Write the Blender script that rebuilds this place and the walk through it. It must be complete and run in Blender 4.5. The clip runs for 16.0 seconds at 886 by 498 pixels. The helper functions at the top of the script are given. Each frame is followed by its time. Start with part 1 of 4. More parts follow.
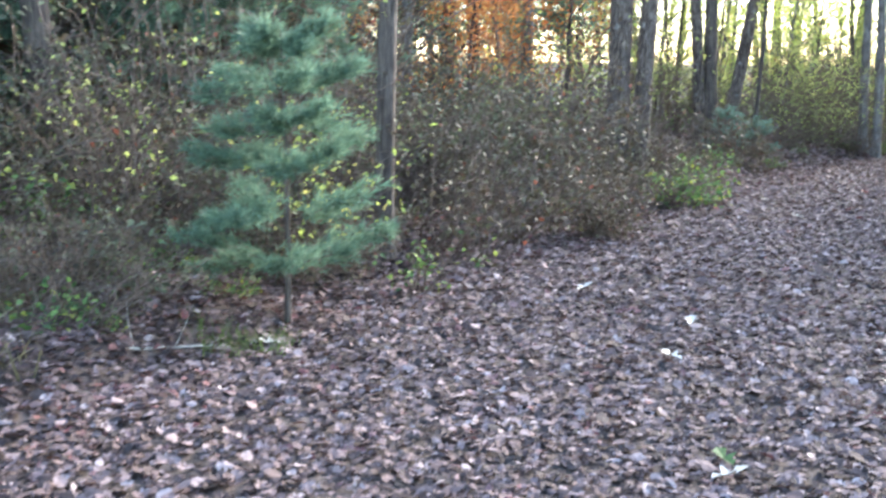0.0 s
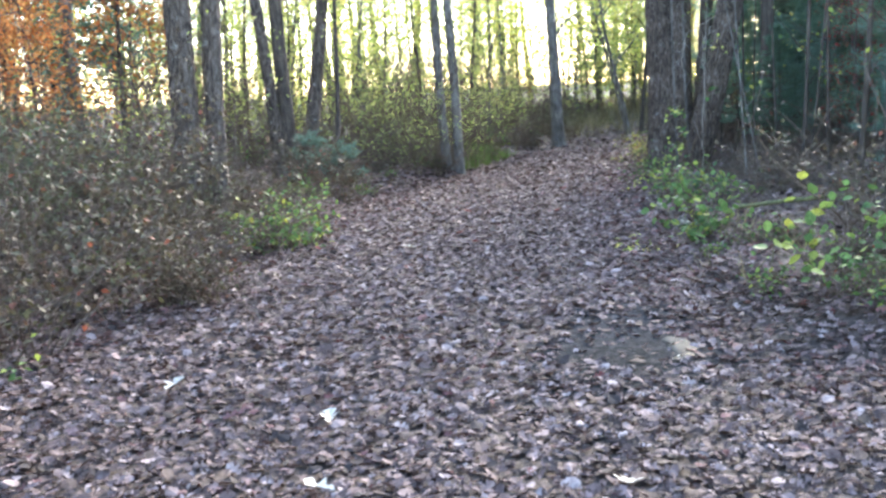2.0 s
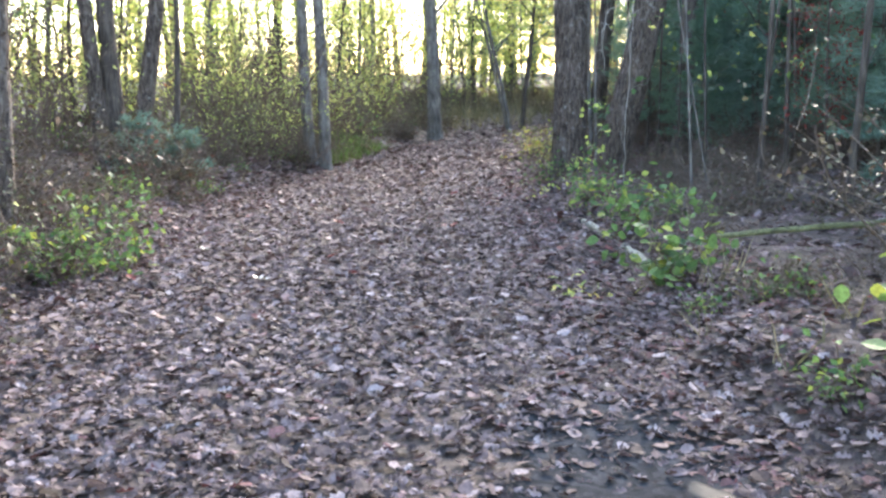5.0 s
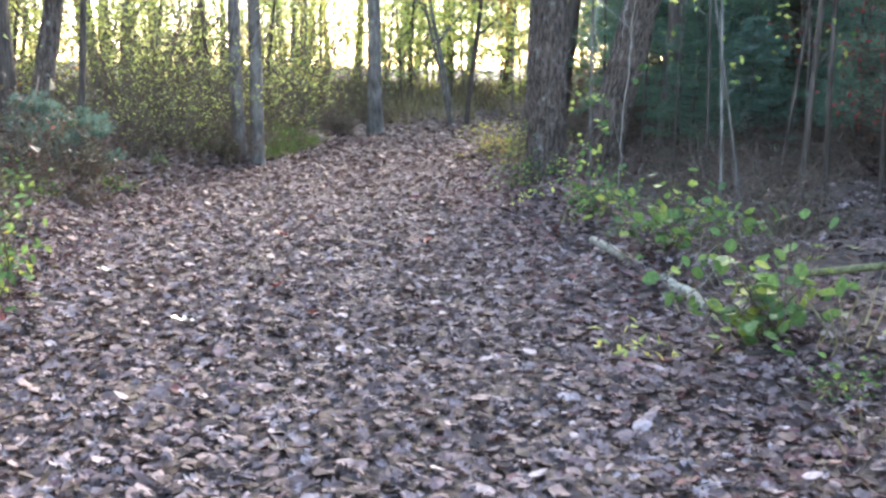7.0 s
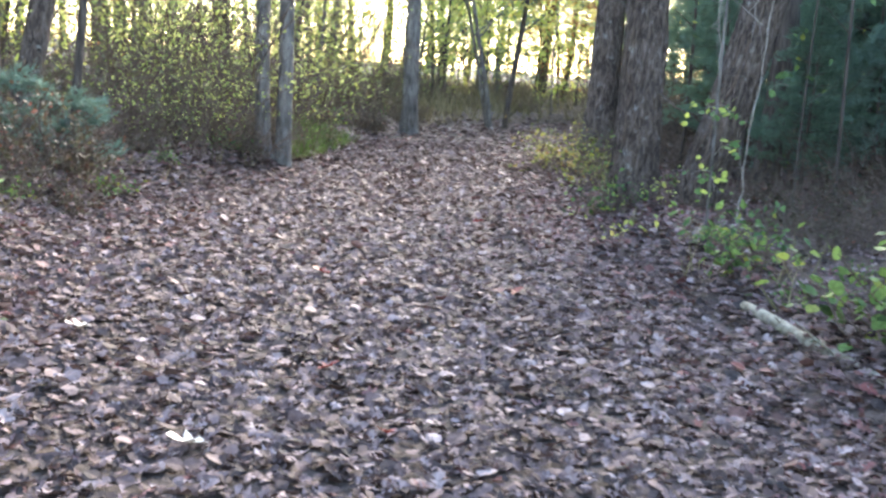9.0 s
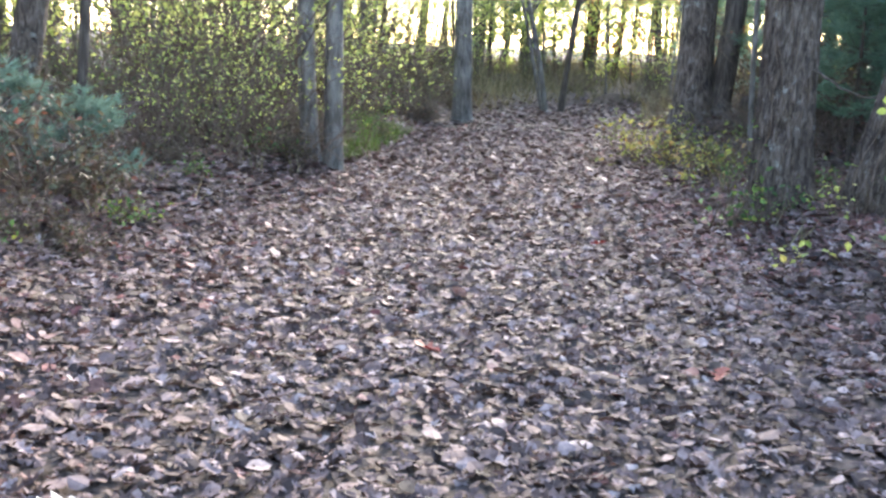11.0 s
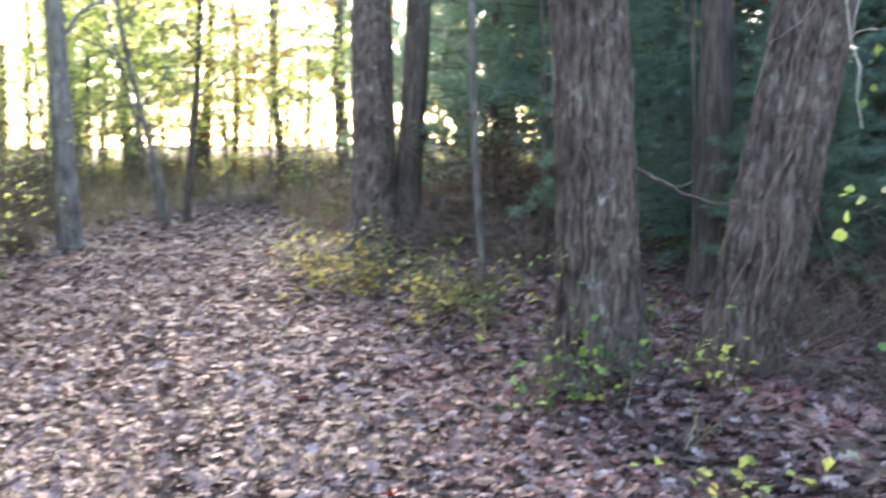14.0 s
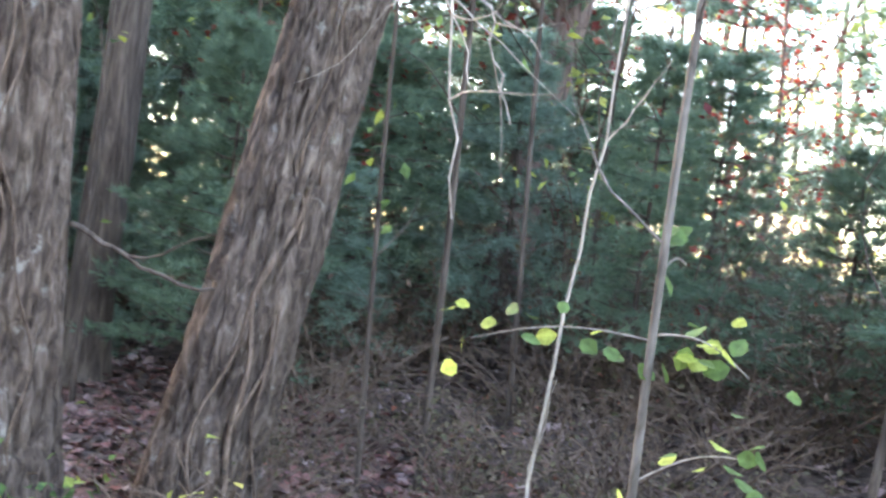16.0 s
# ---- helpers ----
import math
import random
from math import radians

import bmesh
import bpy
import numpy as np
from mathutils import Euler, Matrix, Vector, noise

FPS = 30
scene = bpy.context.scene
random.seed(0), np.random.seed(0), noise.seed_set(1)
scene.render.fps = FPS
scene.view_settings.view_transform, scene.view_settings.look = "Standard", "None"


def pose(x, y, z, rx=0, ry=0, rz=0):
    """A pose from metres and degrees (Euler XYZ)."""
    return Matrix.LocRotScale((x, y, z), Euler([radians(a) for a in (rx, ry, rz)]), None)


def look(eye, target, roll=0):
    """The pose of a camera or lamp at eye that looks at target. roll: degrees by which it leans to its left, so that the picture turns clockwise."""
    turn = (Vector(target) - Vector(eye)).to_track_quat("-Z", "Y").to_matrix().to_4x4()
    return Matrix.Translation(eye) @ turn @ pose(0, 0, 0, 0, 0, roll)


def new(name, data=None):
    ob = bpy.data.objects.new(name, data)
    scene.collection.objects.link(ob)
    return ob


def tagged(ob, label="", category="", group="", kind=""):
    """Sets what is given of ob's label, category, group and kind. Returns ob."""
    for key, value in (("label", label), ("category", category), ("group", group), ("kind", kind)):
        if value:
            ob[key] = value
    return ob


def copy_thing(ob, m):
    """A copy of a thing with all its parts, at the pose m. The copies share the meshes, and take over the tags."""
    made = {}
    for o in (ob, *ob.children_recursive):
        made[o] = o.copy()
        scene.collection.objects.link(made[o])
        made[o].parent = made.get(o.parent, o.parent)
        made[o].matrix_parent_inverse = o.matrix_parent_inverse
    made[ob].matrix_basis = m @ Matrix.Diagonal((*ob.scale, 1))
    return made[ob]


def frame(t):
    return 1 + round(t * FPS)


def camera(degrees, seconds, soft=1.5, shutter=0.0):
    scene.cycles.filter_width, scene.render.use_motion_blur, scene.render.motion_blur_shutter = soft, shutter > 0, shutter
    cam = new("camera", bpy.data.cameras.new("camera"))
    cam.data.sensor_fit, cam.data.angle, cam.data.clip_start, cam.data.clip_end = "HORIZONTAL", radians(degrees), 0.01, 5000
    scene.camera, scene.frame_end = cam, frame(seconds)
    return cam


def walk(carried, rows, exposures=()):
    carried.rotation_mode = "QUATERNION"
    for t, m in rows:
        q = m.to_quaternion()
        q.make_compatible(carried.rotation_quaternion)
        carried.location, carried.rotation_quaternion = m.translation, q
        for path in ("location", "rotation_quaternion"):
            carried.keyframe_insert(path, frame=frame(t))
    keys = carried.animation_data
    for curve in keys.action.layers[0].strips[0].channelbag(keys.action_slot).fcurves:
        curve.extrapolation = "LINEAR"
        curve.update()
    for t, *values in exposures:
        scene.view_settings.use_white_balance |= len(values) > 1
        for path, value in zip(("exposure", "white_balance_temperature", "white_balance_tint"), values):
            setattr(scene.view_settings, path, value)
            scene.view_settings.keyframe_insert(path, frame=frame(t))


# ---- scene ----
cam = camera(43.1, 16.0, 2.6, 0.25)
METRES, EYE, TILT, LEAN, TURN = 19.5, 2.01, 0.0, 0.0, -12.0
PATH = [
    (0, (-0.045, -0.066, 1.97), (0.367, 1.862, 1.637), 0.8),
    (0.5, (0.21, 0.527, 1.915), (0.737, 2.438, 1.651), 0.5),
    (0.9, (0.268, 1.046, 1.822), (0.912, 2.907, 1.471), 2.1),
    (1, (0.318, 1.189, 1.823), (0.989, 3.038, 1.463), 0.5),
    (1.5, (0.603, 1.825, 1.762), (1.533, 3.567, 1.438), -4.4),
    (2, (0.81, 2.322, 1.785), (1.901, 3.974, 1.503), -2.9),
    (2.5, (0.975, 2.843, 1.796), (2.135, 4.442, 1.482), -1.3),
    (3, (1.337, 3.335, 1.777), (2.491, 4.934, 1.441), -1.9),
    (3.5, (1.634, 3.861, 1.71), (2.837, 5.42, 1.36), -0.6),
    (4, (2.03, 4.312, 1.689), (3.268, 5.845, 1.347), -3.5),
    (4.2, (2.178, 4.488, 1.735), (3.413, 6.024, 1.394), -2.1),
    (6.3, (3.527, 6.656, 1.554), (4.878, 8.104, 1.272), -1.6),
    (6.5, (3.683, 6.872, 1.576), (5.048, 8.3, 1.264), -3.3),
    (7, (3.959, 7.412, 1.519), (5.354, 8.81, 1.202), 1.2),
    (7.5, (4.247, 7.926, 1.518), (5.652, 9.31, 1.184), 0.6),
    (8, (4.603, 8.458, 1.527), (5.979, 9.868, 1.178), 3.6),
    (8.5, (4.932, 9.01, 1.494), (6.341, 10.393, 1.175), 3.5),
    (9, (5.282, 9.582, 1.449), (6.669, 10.987, 1.129), 4.3),
    (9.5, (5.592, 10.151, 1.394), (6.982, 11.568, 1.147), 5.2),
    (10, (5.891, 10.678, 1.361), (7.254, 12.115, 1.082), 2.8),
    (10.2, (6.025, 10.882, 1.399), (7.356, 12.338, 1.07), 2.1),
    (12.3, (7.4, 13.011, 1.421), (8.821, 14.366, 1.041), 0.8),
    (12.5, (7.581, 13.189, 1.388), (9.032, 14.523, 1.049), -1.0),
    (13, (8.022, 13.635, 1.443), (9.498, 14.96, 1.188), -1.3),
    (13.5, (8.372, 14.1, 1.486), (9.939, 15.309, 1.197), -2.1),
    (13.7, (8.569, 14.285, 1.5), (10.209, 15.399, 1.234), -1.7),
    (14, (8.86, 14.565, 1.504), (10.638, 15.462, 1.316), -0.6),
    (14.5, (9.302, 14.964, 1.48), (11.225, 15.483, 1.298), 1.7),
    (15, (9.75, 15.223, 1.484), (11.74, 15.398, 1.398), 1.8),
    (15.5, (10.108, 15.528, 1.505), (12.106, 15.442, 1.523), 4.5),
    (16, (10.449, 15.82, 1.493), (12.415, 15.456, 1.469), 7.5),
]
walk(cam, [(t, look(eye, target, roll)) for t, eye, target, roll in PATH], exposures=[(0, 3.4, 6250, 7), (3.5, 3.45, 6600, 9), (7, 3.6, 6750, 11), (12.5, 3.6, 6600, 10), (14, 3.9, 7000, 14), (14.7, 4.5, 7700, 20), (15.2, 4.65, 7900, 21), (16, 4.5, 7900, 19)])

# ---- light ----
world = bpy.data.worlds.new("sky")
scene.world = world
world.use_nodes = True
SUN_EL, SUN_AZ = 26.0, 57.0
nt = world.node_tree
sky = nt.nodes.new("ShaderNodeTexSky")
sky.sky_type = "NISHITA"
sky.sun_disc = False
sky.sun_elevation, sky.sun_rotation = radians(SUN_EL), radians(SUN_AZ)
sky.air_density, sky.dust_density, sky.ozone_density = 1.0, 0.5, 1.0
nt.nodes["Background"].inputs["Strength"].default_value = 0.15
nt.links.new(sky.outputs[0], nt.nodes["Background"].inputs["Color"])
sun = new("sun", bpy.data.lights.new("sun", "SUN"))
sun.data.energy, sun.data.angle, sun.data.color = 2.1, radians(20), (1.0, 0.9, 0.78)
sun_dir = Vector((math.sin(radians(SUN_AZ)) * math.cos(radians(SUN_EL)), math.cos(radians(SUN_AZ)) * math.cos(radians(SUN_EL)), math.sin(radians(SUN_EL))))
sun.matrix_world = look((12, 16, 40), Vector((12, 16, 40)) - sun_dir)


# ---- materials ----
def node(tree, kind, **given):
    n = tree.nodes.new(kind)
    for key, value in given.items():
        n.inputs[key.replace("_", " ")].default_value = value
    return n


def ramp(tree, fac, stops):
    r = tree.nodes.new("ShaderNodeValToRGB")
    el = r.color_ramp.elements
    while len(el) < len(stops):
        el.new(0.5)
    for e, (p, c) in zip(el, stops):
        e.position, e.color = p, (*c, 1)
    tree.links.new(fac, r.inputs[0])
    return r.outputs[0]


def foliage(name, stops, clear=0.35, rough=0.6, gloss=0.2):
    """Leaf material: a colour for each leaf, veined mottling, light passing through."""
    m = bpy.data.materials.new(name)
    m.use_nodes = True
    t = m.node_tree
    b = t.nodes["Principled BSDF"]
    geo = t.nodes.new("ShaderNodeNewGeometry")
    col = ramp(t, geo.outputs["Random Per Island"], stops)
    tex = node(t, "ShaderNodeTexNoise", Scale=45.0, Detail=3.0)
    co = t.nodes.new("ShaderNodeTexCoord")
    t.links.new(co.outputs["Object"], tex.inputs["Vector"])
    spot = ramp(t, tex.outputs["Fac"], [(0.3, (0.62, 0.58, 0.55)), (0.7, (1.15, 1.12, 1.05))])
    mix = t.nodes.new("ShaderNodeMix")
    mix.data_type, mix.blend_type = "RGBA", "MULTIPLY"
    mix.inputs[0].default_value = 1.0
    t.links.new(col, mix.inputs[6])
    t.links.new(spot, mix.inputs[7])
    out = mix.outputs[2]
    t.links.new(out, b.inputs["Base Color"])
    b.inputs["Roughness"].default_value = rough
    b.inputs["Specular IOR Level"].default_value = gloss
    bump = node(t, "ShaderNodeBump", Strength=0.4, Distance=0.004)
    t.links.new(tex.outputs["Fac"], bump.inputs["Height"])
    t.links.new(bump.outputs[0], b.inputs["Normal"])
    if clear:
        tr = t.nodes.new("ShaderNodeBsdfTranslucent")
        t.links.new(out, tr.inputs["Color"])
        ms = t.nodes.new("ShaderNodeMixShader")
        ms.inputs[0].default_value = clear
        t.links.new(b.outputs[0], ms.inputs[1])
        t.links.new(tr.outputs[0], ms.inputs[2])
        t.links.new(ms.outputs[0], t.nodes["Material Output"].inputs["Surface"])
    return m


def bark(name, dark, mid, pale, across=26.0, along=3.0, depth=0.02, lichen=None):
    m = bpy.data.materials.new(name)
    m.use_nodes = True
    t = m.node_tree
    b = t.nodes["Principled BSDF"]
    co = t.nodes.new("ShaderNodeTexCoord")
    mp = t.nodes.new("ShaderNodeMapping")
    mp.inputs["Scale"].default_value = (across, across, along)
    t.links.new(co.outputs["Object"], mp.inputs["Vector"])
    n1 = node(t, "ShaderNodeTexNoise", Scale=1.0, Detail=6.0, Roughness=0.65, Distortion=0.6)
    t.links.new(mp.outputs[0], n1.inputs["Vector"])
    col = ramp(t, n1.outputs["Fac"], [(0.32, dark), (0.5, mid), (0.72, pale)])
    n2 = node(t, "ShaderNodeTexNoise", Scale=2.2, Detail=4.0)
    t.links.new(co.outputs["Object"], n2.inputs["Vector"])
    patch = ramp(t, n2.outputs["Fac"], [(0.35, (0.7, 0.68, 0.66)), (0.62, (1.1, 1.08, 1.05))])
    mix = t.nodes.new("ShaderNodeMix")
    mix.data_type, mix.blend_type = "RGBA", "MULTIPLY"
    mix.inputs[0].default_value = 1.0
    t.links.new(col, mix.inputs[6])
    t.links.new(patch, mix.inputs[7])
    out = mix.outputs[2]
    if lichen:
        n3 = node(t, "ShaderNodeTexNoise", Scale=7.0, Detail=5.0, Roughness=0.7)
        t.links.new(co.outputs["Object"], n3.inputs["Vector"])
        mask = ramp(t, n3.outputs["Fac"], [(0.6, (0, 0, 0)), (0.68, (0.6, 0.6, 0.6))])
        lay = t.nodes.new("ShaderNodeMix")
        lay.data_type = "RGBA"
        t.links.new(mask, lay.inputs[0])
        t.links.new(out, lay.inputs[6])
        lay.inputs[7].default_value = (*lichen, 1)
        out = lay.outputs[2]
    t.links.new(out, b.inputs["Base Color"])
    b.inputs["Roughness"].default_value = 0.9
    b.inputs["Specular IOR Level"].default_value = 0.2
    bump = node(t, "ShaderNodeBump", Strength=0.9, Distance=depth)
    t.links.new(n1.outputs["Fac"], bump.inputs["Height"])
    t.links.new(bump.outputs[0], b.inputs["Normal"])
    return m


def soil(name, stops, scale=9.0, rough=0.9, depth=0.03, gloss=0.3):
    m = bpy.data.materials.new(name)
    m.use_nodes = True
    t = m.node_tree
    b = t.nodes["Principled BSDF"]
    co = t.nodes.new("ShaderNodeTexCoord")
    v = node(t, "ShaderNodeTexVoronoi", Scale=scale * 1.9, Randomness=1.0)
    t.links.new(co.outputs["Object"], v.inputs["Vector"])
    n = node(t, "ShaderNodeTexNoise", Scale=scale, Detail=8.0, Roughness=0.7)
    t.links.new(co.outputs["Object"], n.inputs["Vector"])
    big = node(t, "ShaderNodeTexNoise", Scale=0.5, Detail=3.0)
    t.links.new(co.outputs["Object"], big.inputs["Vector"])
    add = t.nodes.new("ShaderNodeMix")
    add.data_type = "RGBA"
    add.inputs[0].default_value = 0.45
    t.links.new(n.outputs["Fac"], add.inputs[6])
    t.links.new(v.outputs["Color"], add.inputs[7])
    col = ramp(t, add.outputs[2], stops)
    mix = t.nodes.new("ShaderNodeMix")
    mix.data_type, mix.blend_type = "RGBA", "MULTIPLY"
    mix.inputs[0].default_value = 1.0
    t.links.new(col, mix.inputs[6])
    t.links.new(ramp(t, big.outputs["Fac"], [(0.35, (0.75, 0.74, 0.72)), (0.65, (1.1, 1.08, 1.06))]), mix.inputs[7])
    t.links.new(mix.outputs[2], b.inputs["Base Color"])
    b.inputs["Roughness"].default_value = rough
    b.inputs["Specular IOR Level"].default_value = gloss
    bump = node(t, "ShaderNodeBump", Strength=1.0, Distance=depth)
    t.links.new(n.outputs["Fac"], bump.inputs["Height"])
    t.links.new(bump.outputs[0], b.inputs["Normal"])
    return m


M_SOIL = soil("forest_floor", [(0.25, (0.021, 0.015, 0.012)), (0.45, (0.051, 0.036, 0.03)), (0.6, (0.09, 0.0645, 0.054)), (0.8, (0.15, 0.112, 0.0975))])
M_MUD = soil("damp_mud", [(0.3, (0.02, 0.02, 0.021)), (0.6, (0.042, 0.041, 0.043)), (0.85, (0.09, 0.085, 0.088))], 14.0, 0.9, 0.02, 0.02)
M_WATER = soil("muddy_water", [(0.3, (0.012, 0.012, 0.013)), (0.8, (0.03, 0.03, 0.032))], 6.0, 0.5, 0.003, 0.03)
M_LITTER = foliage("dead_leaves", [(0.0, (0.0352, 0.0286, 0.0294)), (0.25, (0.0725, 0.0509, 0.0495)), (0.45, (0.116, 0.0798, 0.0781)), (0.66, (0.173, 0.123, 0.123)), (0.86, (0.242, 0.181, 0.183)), (0.94, (0.339, 0.279, 0.287)), (1.0, (0.133, 0.0481, 0.0495))], 0.1, 0.75, 0.15)
M_LITTER_RED = foliage("red_dead_leaves", [(0.0, (0.0549, 0.0354, 0.0354)), (0.35, (0.116, 0.0652, 0.0582)), (0.6, (0.166, 0.0831, 0.0778)), (0.8, (0.239, 0.155, 0.149)), (1.0, (0.166, 0.0563, 0.055))], 0.1, 0.75, 0.15)
M_PALE = foliage("pale_leaf", [(0.0, (0.4, 0.368, 0.336)), (1.0, (0.496, 0.48, 0.44))], 0.1, 0.5, 0.4)
M_RED = foliage("red_leaf", [(0.0, (0.16, 0.025, 0.025)), (1.0, (0.24, 0.045, 0.04))], 0.2)
M_BRAMBLE = foliage("bramble_leaves", [(0.0, (0.035, 0.03, 0.022)), (0.3, (0.08, 0.06, 0.045)), (0.55, (0.075, 0.075, 0.042)), (0.8, (0.12, 0.11, 0.07)), (0.95, (0.15, 0.11, 0.085)), (1.0, (0.26, 0.09, 0.06))], 0.3)
M_GREEN = foliage("green_leaves", [(0.0, (0.05, 0.1, 0.04)), (0.4, (0.1, 0.18, 0.06)), (0.75, (0.17, 0.27, 0.08)), (1.0, (0.34, 0.36, 0.07))], 0.4)
M_GREY_GREEN = foliage("grey_green_leaves", [(0.0, (0.06, 0.065, 0.04)), (0.5, (0.1, 0.12, 0.07)), (1.0, (0.17, 0.18, 0.11))], 0.3)
M_YELLOW = foliage("yellow_green_leaves", [(0.0, (0.28, 0.38, 0.1)), (0.4, (0.44, 0.54, 0.14)), (0.75, (0.6, 0.63, 0.18)), (1.0, (0.66, 0.54, 0.18))], 0.6)
M_LIME = foliage("lime_leaves", [(0.0, (0.174, 0.232, 0.0725)), (0.5, (0.348, 0.435, 0.131)), (1.0, (0.638, 0.667, 0.203))], 0.5)
M_MUTED = foliage("muted_yellow_leaves", [(0.0, (0.1, 0.12, 0.05)), (0.4, (0.2, 0.22, 0.07)), (0.75, (0.33, 0.33, 0.1)), (1.0, (0.3, 0.17, 0.09))], 0.45)
M_ORANGE = foliage("orange_leaves", [(0.0, (0.3, 0.1, 0.04)), (0.5, (0.46, 0.19, 0.07)), (1.0, (0.52, 0.32, 0.12))], 0.5)
M_MAROON = foliage("maroon_leaves", [(0.0, (0.1, 0.025, 0.025)), (0.6, (0.2, 0.04, 0.035)), (1.0, (0.3, 0.07, 0.05))], 0.35)
M_PINE = foliage("pine_needles", [(0.0, (0.1, 0.17, 0.14)), (0.5, (0.15, 0.245, 0.2)), (1.0, (0.22, 0.33, 0.27))], 0.4, 0.5)
M_PINE_DARK = foliage("dark_pine_needles", [(0.0, (0.08, 0.15, 0.11)), (0.6, (0.13, 0.22, 0.16)), (1.0, (0.2, 0.29, 0.19))], 0.5, 0.5)
M_GRASS = foliage("dry_grass", [(0.0, (0.1, 0.1, 0.05)), (0.5, (0.2, 0.17, 0.1)), (1.0, (0.3, 0.26, 0.17))], 0.3)
M_GRASS_GREEN = foliage("green_grass", [(0.0, (0.06, 0.1, 0.03)), (1.0, (0.14, 0.2, 0.06))], 0.35)
M_BARK = bark("furrowed_bark", (0.017, 0.0124, 0.0108), (0.0978, 0.0747, 0.0639), (0.23, 0.191, 0.166), 23, 7.0, 0.05, (0.306, 0.299, 0.274))
M_BARK_DARK = bark("dark_bark", (0.025, 0.02, 0.018), (0.075, 0.06, 0.052), (0.15, 0.125, 0.11), 24, 3.0, 0.02)
M_BARK_GREY = bark("grey_bark", (0.0546, 0.0484, 0.0452), (0.133, 0.121, 0.113), (0.234, 0.218, 0.207), 16, 4.0, 0.01)
M_BARK_RED = bark("reddish_bark", (0.05, 0.032, 0.028), (0.13, 0.09, 0.078), (0.22, 0.165, 0.145), 26, 3.0, 0.015)
M_TWIG = bark("twig", (0.045, 0.032, 0.026), (0.115, 0.083, 0.066), (0.21, 0.165, 0.14), 40, 12, 0.004)
M_TWIG_PALE = bark("pale_twig", (0.17, 0.15, 0.13), (0.33, 0.3, 0.27), (0.5, 0.47, 0.43), 40, 12, 0.004)
M_MOSS = bark("mossy_wood", (0.04, 0.038, 0.022), (0.1, 0.1, 0.05), (0.2, 0.19, 0.09), 20, 20, 0.01)
M_LOG = bark("weathered_log", (0.1, 0.09, 0.07), (0.27, 0.245, 0.19), (0.42, 0.39, 0.32), 14, 14, 0.015, (0.16, 0.19, 0.09))

# ---- plan ----
PATHLINE = [(-1.5, -14, 3.2), (-0.6, -4, 3.4), (0.7, 2.6, 3.4), (3.4, 7.4, 3.0), (5.9, 10.8, 2.4), (8.8, 13.7, 2.15), (11.3, 16.8, 2.05), (14.75, 19.6, 1.95), (17.8, 22.3, 1.85), (21.7, 25.5, 1.85), (25.5, 28.2, 1.6), (29.5, 30.4, 1.0), (31.0, 31.0, 0.3)]
rng = np.random.default_rng(11)


def dense(rows, step=0.25):
    out = []
    for a, b in zip(rows[:-1], rows[1:]):
        a, b = np.array(a, float), np.array(b, float)
        n = max(2, int(np.linalg.norm((b - a)[:2]) / step))
        out += [a + (b - a) * k / n for k in range(n)]
    return np.array(out + [np.array(rows[-1], float)])


LINE = dense(PATHLINE)
for _ in range(24):
    LINE[1:-1] = (LINE[:-2] + 2 * LINE[1:-1] + LINE[2:]) / 4


def waves(x, y, scale, seed):
    """Smooth wandering relief between about -1 and 1."""
    r = np.random.default_rng(seed)
    s = np.zeros_like(x)
    for k in range(7):
        a, p, f = r.uniform(0, 6.28), r.uniform(0, 6.28), r.uniform(0.6, 1.9) / scale
        s += np.sin(f * (x * np.cos(a) + y * np.sin(a)) * 6.28 + p)
    return s / 3.2


def smooth(a, b, v):
    k = np.clip((v - a) / (b - a), 0, 1)
    return k * k * (3 - 2 * k)


def off_path(x, y):
    """Metres past the path's edge (negative on the path)."""
    x, y = np.atleast_1d(np.asarray(x, float)), np.atleast_1d(np.asarray(y, float))
    best = np.full(x.shape, 1e9)
    for cx, cy, w in LINE[::2]:
        best = np.minimum(best, np.hypot(x - cx, y - cy) - w)
    return best + 0.18 * waves(x, y, 2.6, 5)


def side(x, y):
    """1 to the walker's left of the path, -1 to the right."""
    x, y = np.atleast_1d(np.asarray(x, float)), np.atleast_1d(np.asarray(y, float))
    best, sign = np.full(x.shape, 1e9), np.ones(x.shape)
    d = np.gradient(LINE[:, :2], axis=0)
    for (cx, cy, w), (dx, dy) in zip(LINE[::3], d[::3]):
        r = np.hypot(x - cx, y - cy)
        s = np.sign(dx * (y - cy) - dy * (x - cx))
        sign = np.where(r < best, s, sign)
        best = np.minimum(best, r)
    return sign


def ground_z(x, y):
    x, y = np.atleast_1d(np.asarray(x, float)), np.atleast_1d(np.asarray(y, float))
    d = off_path(x, y)
    z = 0.27 * smooth(-0.1, 0.9, d) + 0.3 * smooth(0.9, 6.0, d) + 0.5 * smooth(8, 40, d)
    z += 0.3 * smooth(3.5, -1.0, y) * smooth(8, 2, np.abs(x))
    z += 0.33 * np.exp(-((x - 20.2) ** 2 + (y - 20.9) ** 2) / 1.3)
    z -= 0.07 * np.exp(-(((x - 6.1) / 0.9) ** 2 + ((y - 7.9) / 1.1) ** 2))
    z -= 0.22 * np.exp(-(((x - 15.4) / 1.6) ** 2 + ((y - 14.2) / 1.1) ** 2))
    z += 0.012 * waves(x, y, 1.7, 2) + 0.05 * smooth(0, 2, d) * waves(x, y, 2.3, 3)
    return z


def gz(x, y):
    return float(ground_z(x, y)[0])


